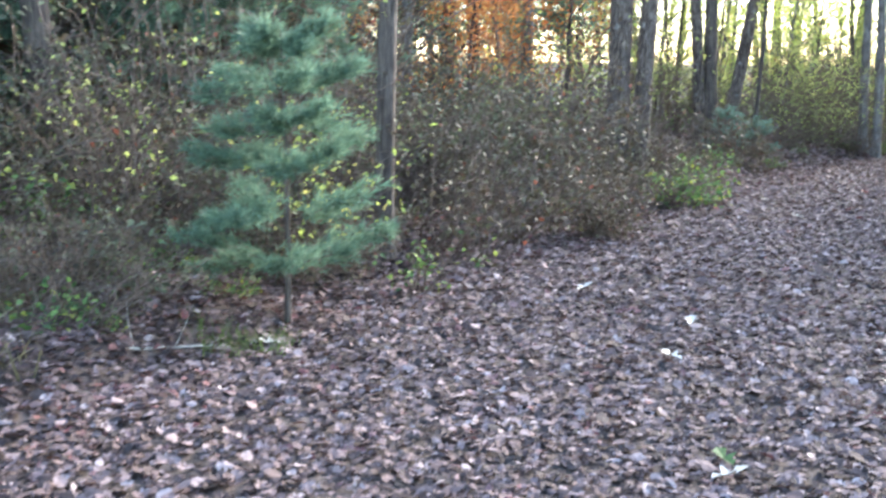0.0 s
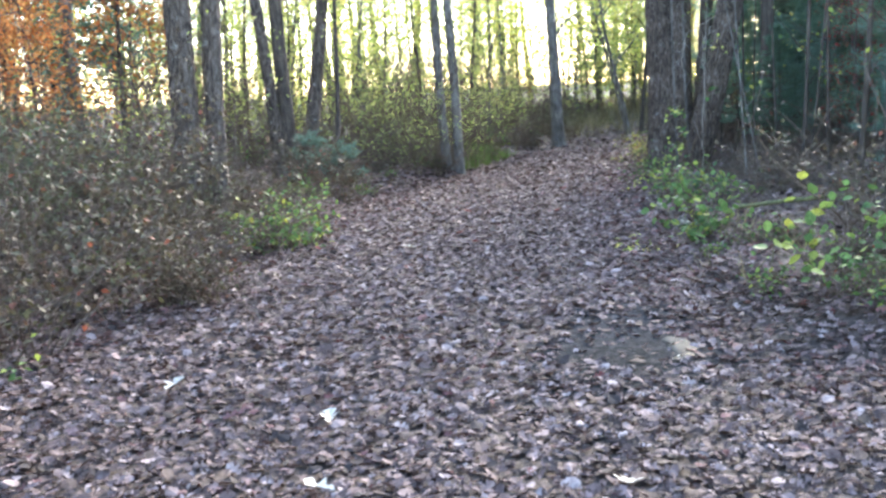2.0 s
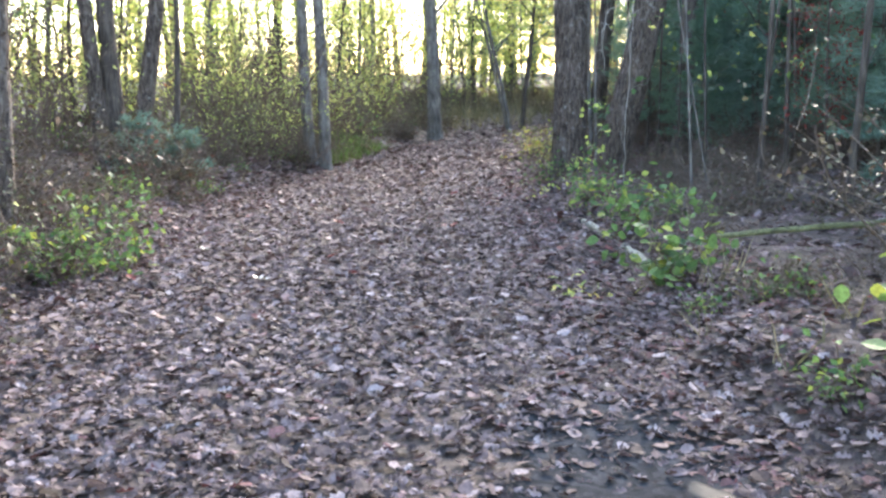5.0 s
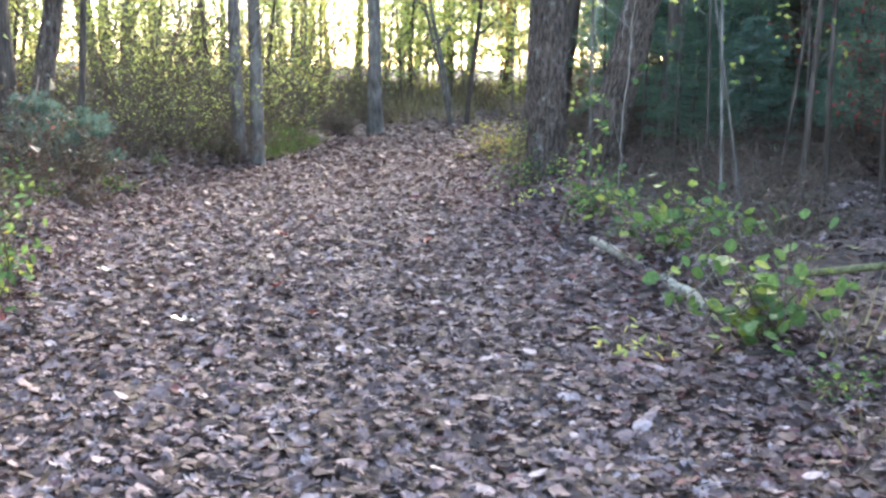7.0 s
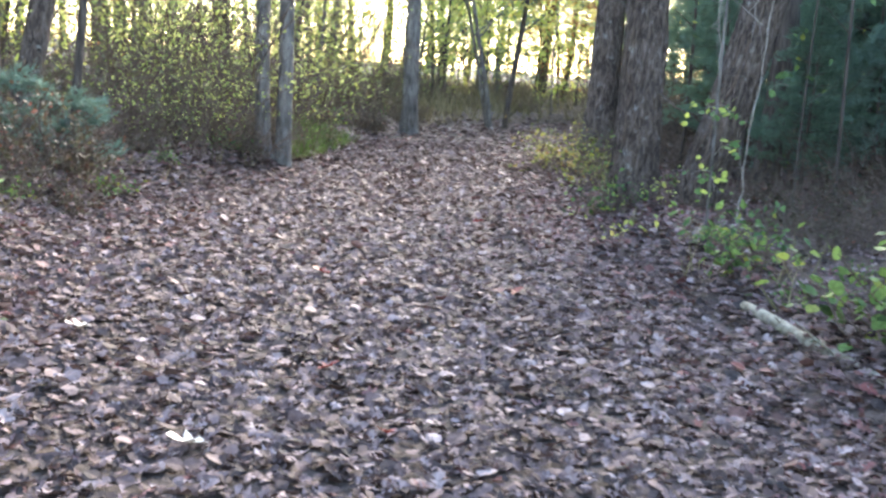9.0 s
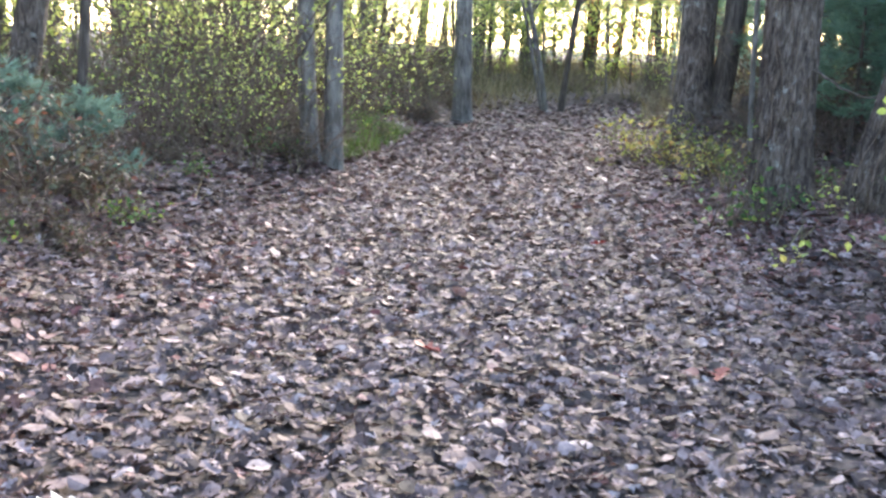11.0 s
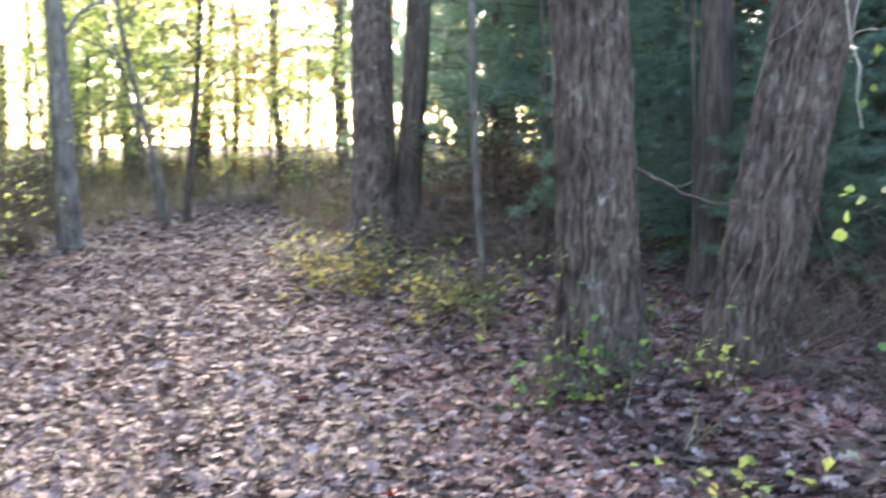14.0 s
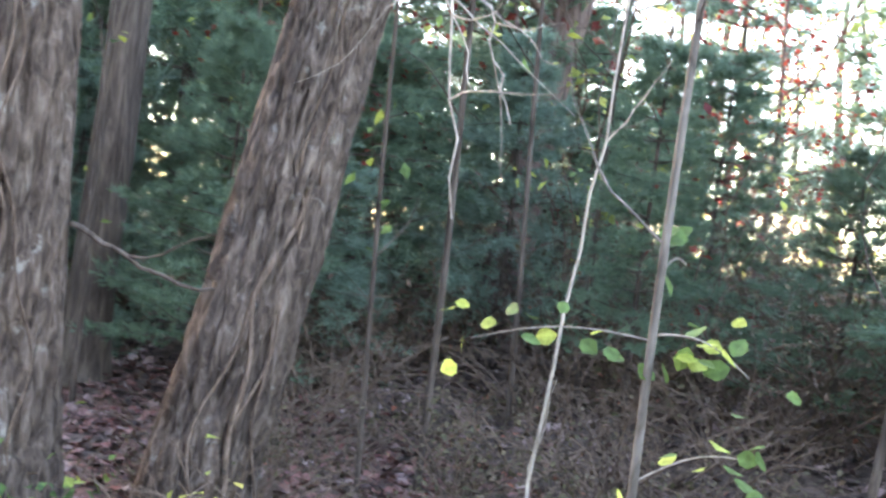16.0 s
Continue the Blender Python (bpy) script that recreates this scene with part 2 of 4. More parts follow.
# ---- mesh tools ----
class Geo:
    """Collects vertices and faces for one mesh."""

    def __init__(self):
        self.v, self.f, self.n = [], [], 0

    def add(self, v, f):
        self.v.append(np.asarray(v, float))
        self.f.append(np.asarray(f, int) + self.n)
        self.n += len(v)
        return self

    def link(self, name, material, parent=None, label="", even=False, at=None):
        v = np.concatenate(self.v)
        if at is not None:
            v = v - np.asarray(at, float)
        me = bpy.data.meshes.new(name)
        me.vertices.add(len(v))
        me.vertices.foreach_set("co", v.ravel())
        loops = np.concatenate([f.ravel() for f in self.f])
        sizes = np.concatenate([np.full(len(f), f.shape[1]) for f in self.f])
        me.loops.add(len(loops))
        me.loops.foreach_set("vertex_index", loops.astype(np.int32))
        me.polygons.add(len(sizes))
        me.polygons.foreach_set("loop_start", np.r_[0, np.cumsum(sizes)[:-1]].astype(np.int32))
        me.polygons.foreach_set("use_smooth", np.full(len(sizes), even))
        me.update(calc_edges=True)
        me.validate()
        me.materials.append(material)
        ob = new(name, me)
        if parent:
            ob.parent = parent
        elif at is not None:
            ob.location = at
        return tagged(ob, label)


def unit(v):
    return v / np.maximum(np.linalg.norm(v, axis=-1, keepdims=True), 1e-9)


def tube(g, path, radii, sides=8, rough=0.0, ridge=0, freq=7.5):
    """A tapered round stem along a path; ridge: depth of furrows."""
    path = np.asarray(path, float)
    radii = np.broadcast_to(np.asarray(radii, float), (len(path),))
    d = unit(np.gradient(path, axis=0))
    ref = np.array([1.0, 0, 0]) if abs(d[len(d) // 2][0]) < 0.8 else np.array([0, 1.0, 0])
    u = unit(np.cross(d, ref))
    w = np.cross(d, u)
    a = np.linspace(0, 2 * np.pi, sides, endpoint=False)
    r = np.repeat(radii[:, None], sides, 1)
    if rough:
        r = r * (1 + rough * rng.uniform(-1, 1, r.shape))
    if ridge:
        for i in range(len(path)):
            h = np.linalg.norm(path[i] - path[0])
            for j in range(sides):
                c, s = math.cos(a[j]), math.sin(a[j])
                tw = 0.25 * noise.noise((c * 2, s * 2, h * 2.2))
                q = noise.noise((c * freq * 0.5 + tw * 6, s * freq * 0.5 + tw * 6, h * 2.4))
                q2 = noise.noise((c * freq, s * freq + 7, h * 4.5))
                r[i, j] += ridge * (1.1 - 1.6 * max(0.0, 1.0 - 5.0 * abs(q))) + ridge * 0.9 * q2
    v = path[:, None] + r[..., None] * (np.cos(a)[None, :, None] * u[:, None] + np.sin(a)[None, :, None] * w[:, None])
    n = len(path)
    i, j = np.meshgrid(np.arange(n - 1), np.arange(sides), indexing="ij")
    k = (j + 1) % sides
    f = np.stack([i * sides + j, i * sides + k, (i + 1) * sides + k, (i + 1) * sides + j], -1).reshape(-1, 4)
    g.add(np.r_[v.reshape(-1, 3), path[-1:]], f)
    last = (n - 1) * sides
    g.add(np.r_[v[-1], path[-1:] + d[-1] * radii[-1] * 0.3], np.stack([np.arange(sides), (np.arange(sides) + 1) % sides, np.full(sides, sides)], -1))
    return g


def wander(start, aim, length, n=8, bend=0.12, droop=0.0, seed=None):
    """A crooked path from start towards aim."""
    r = rng if seed is None else np.random.default_rng(seed)
    d = unit(np.asarray(aim, float))
    pts = [np.asarray(start, float)]
    for k in range(n):
        d = unit(d + r.normal(0, bend, 3) + np.array([0, 0, -droop]))
        pts.append(pts[-1] + d * length / n)
    return np.array(pts)


LEAF_V = np.array([(0, 0, 0), (-0.3, 0.42, 0.07), (0, 0.45, 0), (0.3, 0.42, 0.07), (0, 1, -0.08)])
LEAF_F = np.array([(0, 2, 1), (0, 3, 2), (1, 2, 4), (2, 3, 4)])
CHIP_V = np.array([(0, 0, 0), (-0.34, 0.5, 0.1), (0.34, 0.5, 0.1), (0, 1, -0.1)])
CHIP_F = np.array([(0, 2, 1), (1, 2, 3)])
ROUND_V = np.array([(0, 0, 0), (-0.36, 0.25, 0.05), (-0.44, 0.6, 0.06), (-0.15, 0.95, 0), (0.0, 1.05, -0.03), (0.2, 0.92, 0), (0.44, 0.6, 0.06), (0.36, 0.25, 0.05), (0, 0.5, 0)])
ROUND_F = np.array([(8, k, (k - 1) % 8) for k in range(8)])
OAK_V = np.array([(0, 0, 0.0), (0.2, 0.2, 0.12), (0.07, 0.3, 0.03), (0.4, 0.5, 0.24), (0.09, 0.6, 0.05), (0.26, 0.85, 0.2), (0, 1, 0.16), (-0.3, 0.8, 0.1), (-0.08, 0.58, 0.04), (-0.42, 0.44, 0.16), (-0.07, 0.3, 0.03), (-0.18, 0.14, 0.06), (0, 0.5, 0)])
OAK_F = np.array([(12, k, (k + 1) % 12) for k in range(12)])


def needle_tuft(n=11, spread=0.75):
    r = np.random.default_rng(3)
    v, f = [], []
    for k in range(n):
        d = unit(np.array([r.normal(0, spread * 0.6), 1.0, r.normal(0, spread * 0.6)]))
        s = unit(np.cross(d, r.normal(0, 1, 3))) * 0.035
        b = np.array([0, -0.25 + 0.5 * k / n, 0])
        v += [b - s, b + s, b + d * r.uniform(0.75, 1.05)]
        f.append((3 * k, 3 * k + 1, 3 * k + 2))
    return np.array(v), np.array(f)


TUFT_V, TUFT_F = needle_tuft()


def scatter(g, tv, tf, pos, fwd, up, size):
    """Copies a small shape to many places in one mesh."""
    pos, fwd, up = np.asarray(pos, float), unit(np.asarray(fwd, float)), np.asarray(up, float)
    x = unit(np.cross(fwd, up))
    z = np.cross(x, fwd)
    m = np.stack([x, fwd, z], -1) * np.broadcast_to(size, (len(pos),))[:, None, None]
    v = np.einsum("nij,kj->nki", m, tv) + pos[:, None]
    f = tf[None] + (np.arange(len(pos)) * len(tv))[:, None, None]
    g.add(v.reshape(-1, 3), f.reshape(-1, tf.shape[1]))


def spray(g, pts, count, size, shape="leaf", spread=0.12, fall=0.3):
    """Leaves strewn along and around given points."""
    tv, tf = {"leaf": (LEAF_V, LEAF_F), "chip": (CHIP_V, CHIP_F), "tuft": (TUFT_V, TUFT_F), "round": (ROUND_V, ROUND_F)}[shape]
    pts = np.asarray(pts)
    p = pts[rng.integers(0, len(pts), count)] + rng.normal(0, spread, (count, 3))
    fwd = rng.normal(0, 1, (count, 3))
    fwd[:, 2] = fwd[:, 2] * 0.6 - fall
    up = rng.normal(0, 0.55, (count, 3)) + (0, 0, 1)
    scatter(g, tv, tf, p, fwd, up, size * rng.uniform(0.6, 1.25, count))


# ---- ground ----
def build_ground():
    axis = np.unique(np.r_[np.linspace(-600, -45, 14), np.arange(-45, -8, 1.5), np.arange(-8, 34, 0.16), np.arange(34, 72, 1.5), np.linspace(72, 700, 14)])
    xs, ys = axis, axis
    X, Y = np.meshgrid(xs, ys, indexing="ij")
    near = (np.abs(X - 14) < 60) & (np.abs(Y - 14) < 60)
    Z = np.full(X.shape, 1.1)
    Z[near] = ground_z(X[near], Y[near])
    v = np.stack([X, Y, Z], -1).reshape(-1, 3)
    n = len(ys)
    i, j = np.meshgrid(np.arange(len(xs) - 1), np.arange(n - 1), indexing="ij")
    f = np.stack([i * n + j, (i + 1) * n + j, (i + 1) * n + j + 1, i * n + j + 1], -1).reshape(-1, 4)
    ob = Geo().add(v, f).link("ground", M_SOIL, even=True)
    tagged(ob, "brown forest soil under fallen leaves", "ground", kind="structure")


build_ground()


def patch_sheet(name, cx, cy, rx, ry, turn, lift, material, label, category, seed):
    """A thin irregular sheet that follows the ground."""
    g = Geo()
    rings, sides = 10, 48
    r = np.random.default_rng(seed)
    ph = r.uniform(0, 6.28, 5)
    v = []
    for k in range(rings + 1):
        for j in range(sides):
            a = 2 * np.pi * j / sides
            s = (1 + 0.14 * math.sin(2 * a + ph[0]) + 0.1 * math.sin(3 * a + ph[1]) + 0.06 * math.sin(7 * a + ph[2])) * k / rings
            x, y = rx * s * math.cos(a), ry * s * math.sin(a)
            px, py = cx + x * math.cos(turn) - y * math.sin(turn), cy + x * math.sin(turn) + y * math.cos(turn)
            v.append((px, py, gz(px, py) + lift * (1 - (k / rings) ** 4 * 1.6)))
    f = [(k * sides + j, k * sides + (j + 1) % sides, (k + 1) * sides + (j + 1) % sides, (k + 1) * sides + j) for k in range(rings) for j in range(sides)]
    ob = g.add(v, f).link(name, material, even=True)
    return tagged(ob, label, category, kind="structure")


patch_sheet("mud_patch", 6.05, 7.9, 0.85, 1.6, -0.6, 0.014, M_MUD, "dark damp mud with few leaves on the path", "mud", 4)
patch_sheet("puddle", 6.28, 7.72, 0.14, 0.42, -0.55, 0.03, M_WATER, "thin film of water in a muddy hollow", "puddle", 9)


def litter(name, count, inside, material, label, size, lift=0.004, tilt=0.42, seed=1):
    r = np.random.default_rng(seed)
    box = np.array(inside[0])
    x, y = r.uniform(box[0], box[2], count), r.uniform(box[1], box[3], count)
    keep = inside[1](x, y, r)
    x, y = x[keep], y[keep]
    n = len(x)
    z = ground_z(x, y) + lift + r.uniform(0, 0.02, n)
    a = r.uniform(0, 6.28, n)
    fwd = np.stack([np.cos(a), np.sin(a), r.normal(0, tilt * 0.5, n)], -1)
    up = np.stack([r.normal(0, tilt, n), r.normal(0, tilt, n), np.ones(n)], -1)
    flip = r.random(n) < 0.35
    up[flip] *= -1
    pos = np.stack([x, y, z], -1)
    pos[flip, 2] += 0.012
    g = Geo()
    s = size * r.uniform(0.55, 1.3, n)
    oak = r.random(n) < 0.78
    for pick, tv, tf in ((oak, OAK_V, OAK_F), (~oak, ROUND_V, ROUND_F)):
        scatter(g, tv, tf, pos[pick], fwd[pick], up[pick], s[pick])
    ob = g.link(name, material)
    return tagged(ob, label, "leaf litter", kind="stuff")


def mud_free(x, y, r):
    m = np.exp(-(((x - 6.0) / 0.8) ** 2 + ((y - 7.9) / 1.0) ** 2))
    return r.random(len(x)) > 0.95 * m


litter("leaf_litter", 430000, ((-4, -1.5, 21, 25), lambda x, y, r: (off_path(x, y) < 0.7) & mud_free(x, y, r)), M_LITTER, "brown and tan fallen leaves covering the path", 0.073, seed=21)
litter("leaf_litter", 95000, ((-4, 2.5, 22, 26), lambda x, y, r: (np.abs(off_path(x, y) - 0.25) < 0.9) & (r.random(len(x)) < 0.6)), M_LITTER_RED, "reddish fallen leaves along the path edges", 0.075, seed=22)
litter("leaf_litter", 140000, ((-8, 3, 30, 31), lambda x, y, r: (off_path(x, y) > 0.5) & (off_path(x, y) < 7)), M_LITTER, "brown dead leaves on the forest floor", 0.085, tilt=0.5, seed=23)
litter("leaf_litter", 14000, ((11.5, 12, 18, 18), lambda x, y, r: (side(x, y) < 0) & (off_path(x, y) > -0.6) & (off_path(x, y) < 3.2) & (y > 15.3 - 0.4 * (x - 13))), M_LITTER_RED, "pinkish brown leaves round the large trunks", 0.075, seed=25)
litter("leaf_litter", 30000, ((14, 18, 36, 36), lambda x, y, r: off_path(x, y) < 0.4), M_LITTER, "brown fallen leaves on the far path", 0.12, seed=24)


# ---- trees ----
def tree(name, label, base, height, r0, lean=(0, 0), material=None, sides=20, limbs=(), leaves=None, ridge=0.0, category="tree", group="", r1=None, bend=0.05, seed=0, flare=0.45, rings=None):
    """A tree with a tapered trunk, limbs and a leafy crown.
    limbs: (height, compass degrees, rise, length, radius); leaves: (material, count, size, shape, spread)."""
    r = np.random.default_rng(seed + 100)
    x, y = base
    z = gz(x, y) - 0.06
    top = new(name)
    top.location = (x, y, z)
    tagged(top, label, category, group)
    n = rings or max(14, int(height * 5))
    h = np.linspace(0, 1, n) ** 1.25 * height
    ph = r.uniform(0, 6.28, 4)
    px = lean[0] * h + bend * (np.sin(h * 0.8 + ph[0]) - math.sin(ph[0]))
    py = lean[1] * h + bend * (np.sin(h * 0.7 + ph[1]) - math.sin(ph[1]))
    path = np.stack([px, py, h], -1)
    r1 = r0 * 0.35 if r1 is None else r1
    rad = r0 + (r1 - r0) * h / height + r0 * flare * np.exp(-h / (r0 * 1.3))
    g = Geo()
    tube(g, path, rad, sides, ridge=ridge, freq=13.0 if sides > 60 else 7.5)
    g.link("trunk", material, top, even=True)
    tips = []
    for lh, deg, rise, length, lr in limbs:
        k = min(n - 2, int(np.searchsorted(h, lh)))
        a = radians(deg)
        lp = wander(path[k], (math.cos(a), math.sin(a), rise), length, 9, 0.13, seed=seed * 31 + int(lh * 10) + int(deg))
        lg = Geo()
        tube(lg, lp, np.linspace(lr, lr * 0.2, len(lp)), 7)
        tips += list(lp[3:])
        for q in range(3):
            s = lp[3 + 2 * q]
            tp = wander(s, r.normal(0, 1, 3) + (0, 0, 0.3), length * 0.4, 6, 0.2, seed=seed * 17 + q + int(deg))
            tube(lg, tp, np.linspace(lr * 0.35, lr * 0.08, len(tp)), 5)
            tips += list(tp[2:])
        lg.link("limb", material, top, even=True)
    if leaves:
        lm, count, size, shape, spread = leaves
        cg = Geo()
        spray(cg, tips if tips else path[n // 3:], int(count * (0.35 if ridge else 1)), size, shape, spread)
        tagged(cg.link("crown", lm, top), kind="stuff")
    return top


def ring_limbs(low, high, n, length, radius, rise=0.5, seed=0):
    r = np.random.default_rng(seed + 500)
    return [(low + (high - low) * (k + r.random() * 0.6) / n, (k * 137 + r.uniform(-30, 30)) % 360, rise * r.uniform(0.5, 1.5), length * r.uniform(0.6, 1.2), radius) for k in range(n)]


def pine(name, label, base, height, r0, low, count, needle, material, spread=1.0, seed=0, sides=10, group="", droop=0.0, gap=0.22, ragged=0.0):
    """A pine: straight trunk, whorls of level branches, needle tufts on side twigs."""
    r = np.random.default_rng(seed + 900)
    x, y = base
    top = new(name)
    top.location = (x, y, gz(x, y) - 0.05)
    tagged(top, label, "pine tree", group)
    h = np.linspace(0, height, 16)
    path = np.stack([0.04 * np.sin(h + seed), 0.04 * np.cos(h * 0.8 + seed), h], -1)
    Geo_t = Geo()
    tube(Geo_t, path, np.linspace(r0, r0 * 0.15, 16), sides)
    Geo_t.link("trunk", M_BARK_DARK, top, even=True)
    bg, spots, heads = Geo(), [], []
    hh = low
    while hh < height * 0.97:
        f = (hh - low) / (height - low)
        length = spread * (1.0 - f) ** 0.7 * r.uniform(0.7, 1.1) * (1 - ragged * r.random()) + 0.12
        a0 = r.uniform(0, 6.28)
        for k in range(5):
            a = a0 + k * 1.257 + r.normal(0, 0.2)
            d = np.array([math.cos(a), math.sin(a), r.uniform(0.05, 0.35) - droop])
            bp = wander((path[0, 0], path[0, 1], hh), d, length * r.uniform(0.7, 1.1), 6, 0.08, seed=int(r.integers(1e6)))
            tube(bg, bp, np.linspace(r0 * 0.22, r0 * 0.05, len(bp)), 5)
            for q in range(2, 7):
                for s in (-1, 1):
                    sd = unit(unit(bp[min(q, 6)] - bp[q - 1]) + s * 0.9 * np.array([-d[1], d[0], 0.15]) * r.uniform(0.5, 1.2))
                    ln = length * 0.35 * (1 - 0.1 * q) * r.uniform(0.5, 1.1) + 0.05
                    for w in (0.25, 0.6, 1.0):
                        spots.append(bp[min(q, 6)] + sd * ln * w)
                        heads.append(sd + (0, 0, 0.25))
                spots.append(bp[min(q, 6)])
                heads.append(unit(bp[min(q, 6)] - bp[q - 1]))
        hh += max(gap, height * 0.045) * r.uniform(0.8, 1.2)
    tagged(bg.link("bough_work", M_BARK_DARK, top, even=True), kind="stuff")
    spots, heads = np.array(spots), np.array(heads)
    pick = r.integers(0, len(spots), count)
    ng = Geo()
    scatter(ng, TUFT_V, TUFT_F, spots[pick] + r.normal(0, needle * 0.3, (count, 3)), heads[pick] + r.normal(0, 0.35, (count, 3)), r.normal(0, 1, (count, 3)), needle * r.uniform(0.7, 1.2, count))
    tagged(ng.link("needle_foliage", material, top), kind="stuff")
    return top


def shrub(name, label, base, height, width, canes, count, size, leaf, stem=None, shape="leaf", seed=0, category="shrub", group="", spread=0.06, low=2, thick=0.008):
    """A thicket of arching canes with side twigs and leaves."""
    global rng
    rng = np.random.default_rng(seed + 40)
    x, y = base
    top = new(name)
    top.location = (x, y, gz(x, y) - 0.03)
    tagged(top, label, category, group)
    g, tips = Geo(), []
    for k in range(canes):
        a = rng.uniform(0, 6.28)
        d = (math.cos(a) * width * 0.55, math.sin(a) * width * 0.55, height)
        s = (rng.normal(0, width * 0.16), rng.normal(0, width * 0.16), 0)
        ln = height * rng.uniform(0.6, 1.25)
        p = wander(s, d, ln, 9, 0.13, 0.045)
        p[:, 2] = np.maximum(p[:, 2], 0.01)
        tube(g, p, np.linspace(thick, thick * 0.3, len(p)) * rng.uniform(0.7, 1.3), 4)
        tips += list(p[low:])
        for q in range(3):
            t = wander(p[rng.integers(3, 9)], rng.normal(0, 1, 3) + (0, 0, 0.4), ln * 0.35, 5, 0.2)
            tube(g, t, np.linspace(thick * 0.5, thick * 0.15, len(t)), 3)
            tips += list(t[1:])
    tagged(g.link("stem_tangle", stem or M_TWIG, top), kind="stuff")
    if count:
        c = Geo()
        spray(c, tips, count, size, shape, spread, 0.2)
        tagged(c.link("foliage", leaf, top), kind="stuff")
    return top


# the two large trunks beside the path
tree("tree", "large upright trunk with furrowed grey-brown bark beside the path", (14.99, 16.63), 9, 0.215, (0.03, 0.075), M_BARK, 110, ring_limbs(4.5, 8.5, 8, 2.6, 0.05, 0.6, 1), (M_YELLOW, 2600, 0.09, "leaf", 0.25), 0.024, seed=1, r1=0.13, bend=0.03, rings=190)
tree("tree", "large leaning trunk with deeply furrowed brown bark", (14.98, 15.88), 9, 0.20, (0.167, -0.165), M_BARK, 110, ring_limbs(4.5, 8.5, 8, 2.6, 0.05, 0.6, 2), (M_YELLOW, 2200, 0.09, "leaf", 0.25), 0.024, seed=2, r1=0.13, bend=0.03, rings=190, flare=0.06)
# twin trunks on the root mound
tree("tree", "grey trunk on a root mound, paired with another", (20.05, 21.08), 10, 0.24, (0.03, 0.02), M_BARK, 28, ring_limbs(4.5, 9, 8, 2.8, 0.05, 0.6, 3), (M_YELLOW, 2600, 0.1, "leaf", 0.3), 0.014, seed=3, r1=0.15, bend=0.03, rings=50)
tree("tree", "thinner dark trunk beside a grey trunk", (20.3, 20.84), 9, 0.15, (0.05, -0.06), M_BARK_DARK, 24, ring_limbs(4.5, 8.5, 6, 2.4, 0.04, 0.6, 4), (M_YELLOW, 1500, 0.1, "leaf", 0.3), 0.012, seed=4, r1=0.1, bend=0.05, rings=45)
# trees on the left of the path
tree("tree", "slim reddish-brown trunk behind a young pine", (1.6, 10.3), 8, 0.095, (0.01, 0.0), M_BARK_DARK, 16, ring_limbs(4.2, 7.6, 7, 1.8, 0.025, 0.6, 5), (M_YELLOW, 1400, 0.09, "leaf", 0.25), 0.004, seed=5, r1=0.05, bend=0.02)
tree("tree", "thick grey trunk rising from brambles", (6.12, 16.25), 11, 0.17, (0.0, 0.0), M_BARK, 24, ring_limbs(4.5, 10, 9, 3.0, 0.05, 0.6, 6), (M_YELLOW, 2600, 0.1, "leaf", 0.3), 0.01, seed=6, r1=0.13, bend=0.03)
tree("tree", "second grey trunk rising from brambles", (6.5, 16.2), 10, 0.125, (0.012, 0.0), M_BARK, 24, ring_limbs(4.5, 9, 7, 2.6, 0.04, 0.6, 7), (M_YELLOW, 2000, 0.1, "leaf", 0.3), 0.01, seed=7, r1=0.1, bend=0.03)
for k, (dx, dy, lx, ly, rr) in enumerate(((0.12, -0.02, 0.12, -0.055, 0.135), (-0.12, 0.04, -0.03, 0.015, 0.145), (-0.35, 0.1, -0.09, 0.04, 0.12))):
    tree("tree", "dark-footed trunk in a clump of three", (10.16 + dx, 21.12 + dy), 9, rr, (lx, ly), M_BARK_DARK if k == 1 else M_BARK, 18, ring_limbs(4.5, 8.5, 6, 2.4, 0.04, 0.6, 8 + k), (M_YELLOW, 1700, 0.1, "leaf", 0.3), 0.008, group="clump of three trunks", seed=8 + k, bend=0.04)
tree("sapling", "slender dark sapling standing alone", (10.61, 20.56), 6.5, 0.05, (0.06, -0.035), M_BARK_DARK, 9, ring_limbs(2.5, 6, 6, 1.0, 0.012, 0.8, 12), (M_YELLOW, 500, 0.09, "leaf", 0.2), category="sapling", seed=12, bend=0.05)
tree("tree", "pale grey trunk of a forked pair", (13.95, 21.44), 10, 0.1, (-0.018, 0.026), M_BARK_GREY, 20, ring_limbs(4, 9, 8, 2.6, 0.04, 0.6, 13), (M_YELLOW, 3000, 0.1, "leaf", 0.35), 0.008, seed=13, group="forked pair", bend=0.06)
tree("tree", "pale grey leaning trunk of a forked pair", (13.75, 21.56), 10, 0.095, (-0.045, 0.065), M_BARK_GREY, 20, ring_limbs(4, 9, 8, 2.6, 0.04, 0.6, 14), (M_YELLOW, 3000, 0.1, "leaf", 0.35), 0.008, seed=14, group="forked pair", bend=0.06)
tree("tree", "straight grey-brown trunk among yellow saplings", (21.2, 26.98), 10, 0.17, (-0.03, 0.03), M_BARK_GREY, 18, [(3.0, 330, 0.9, 2.2, 0.04)] + ring_limbs(4, 9, 8, 2.6, 0.04, 0.6, 15), (M_YELLOW, 3400, 0.11, "leaf", 0.4), 0.008, seed=15, bend=0.05)
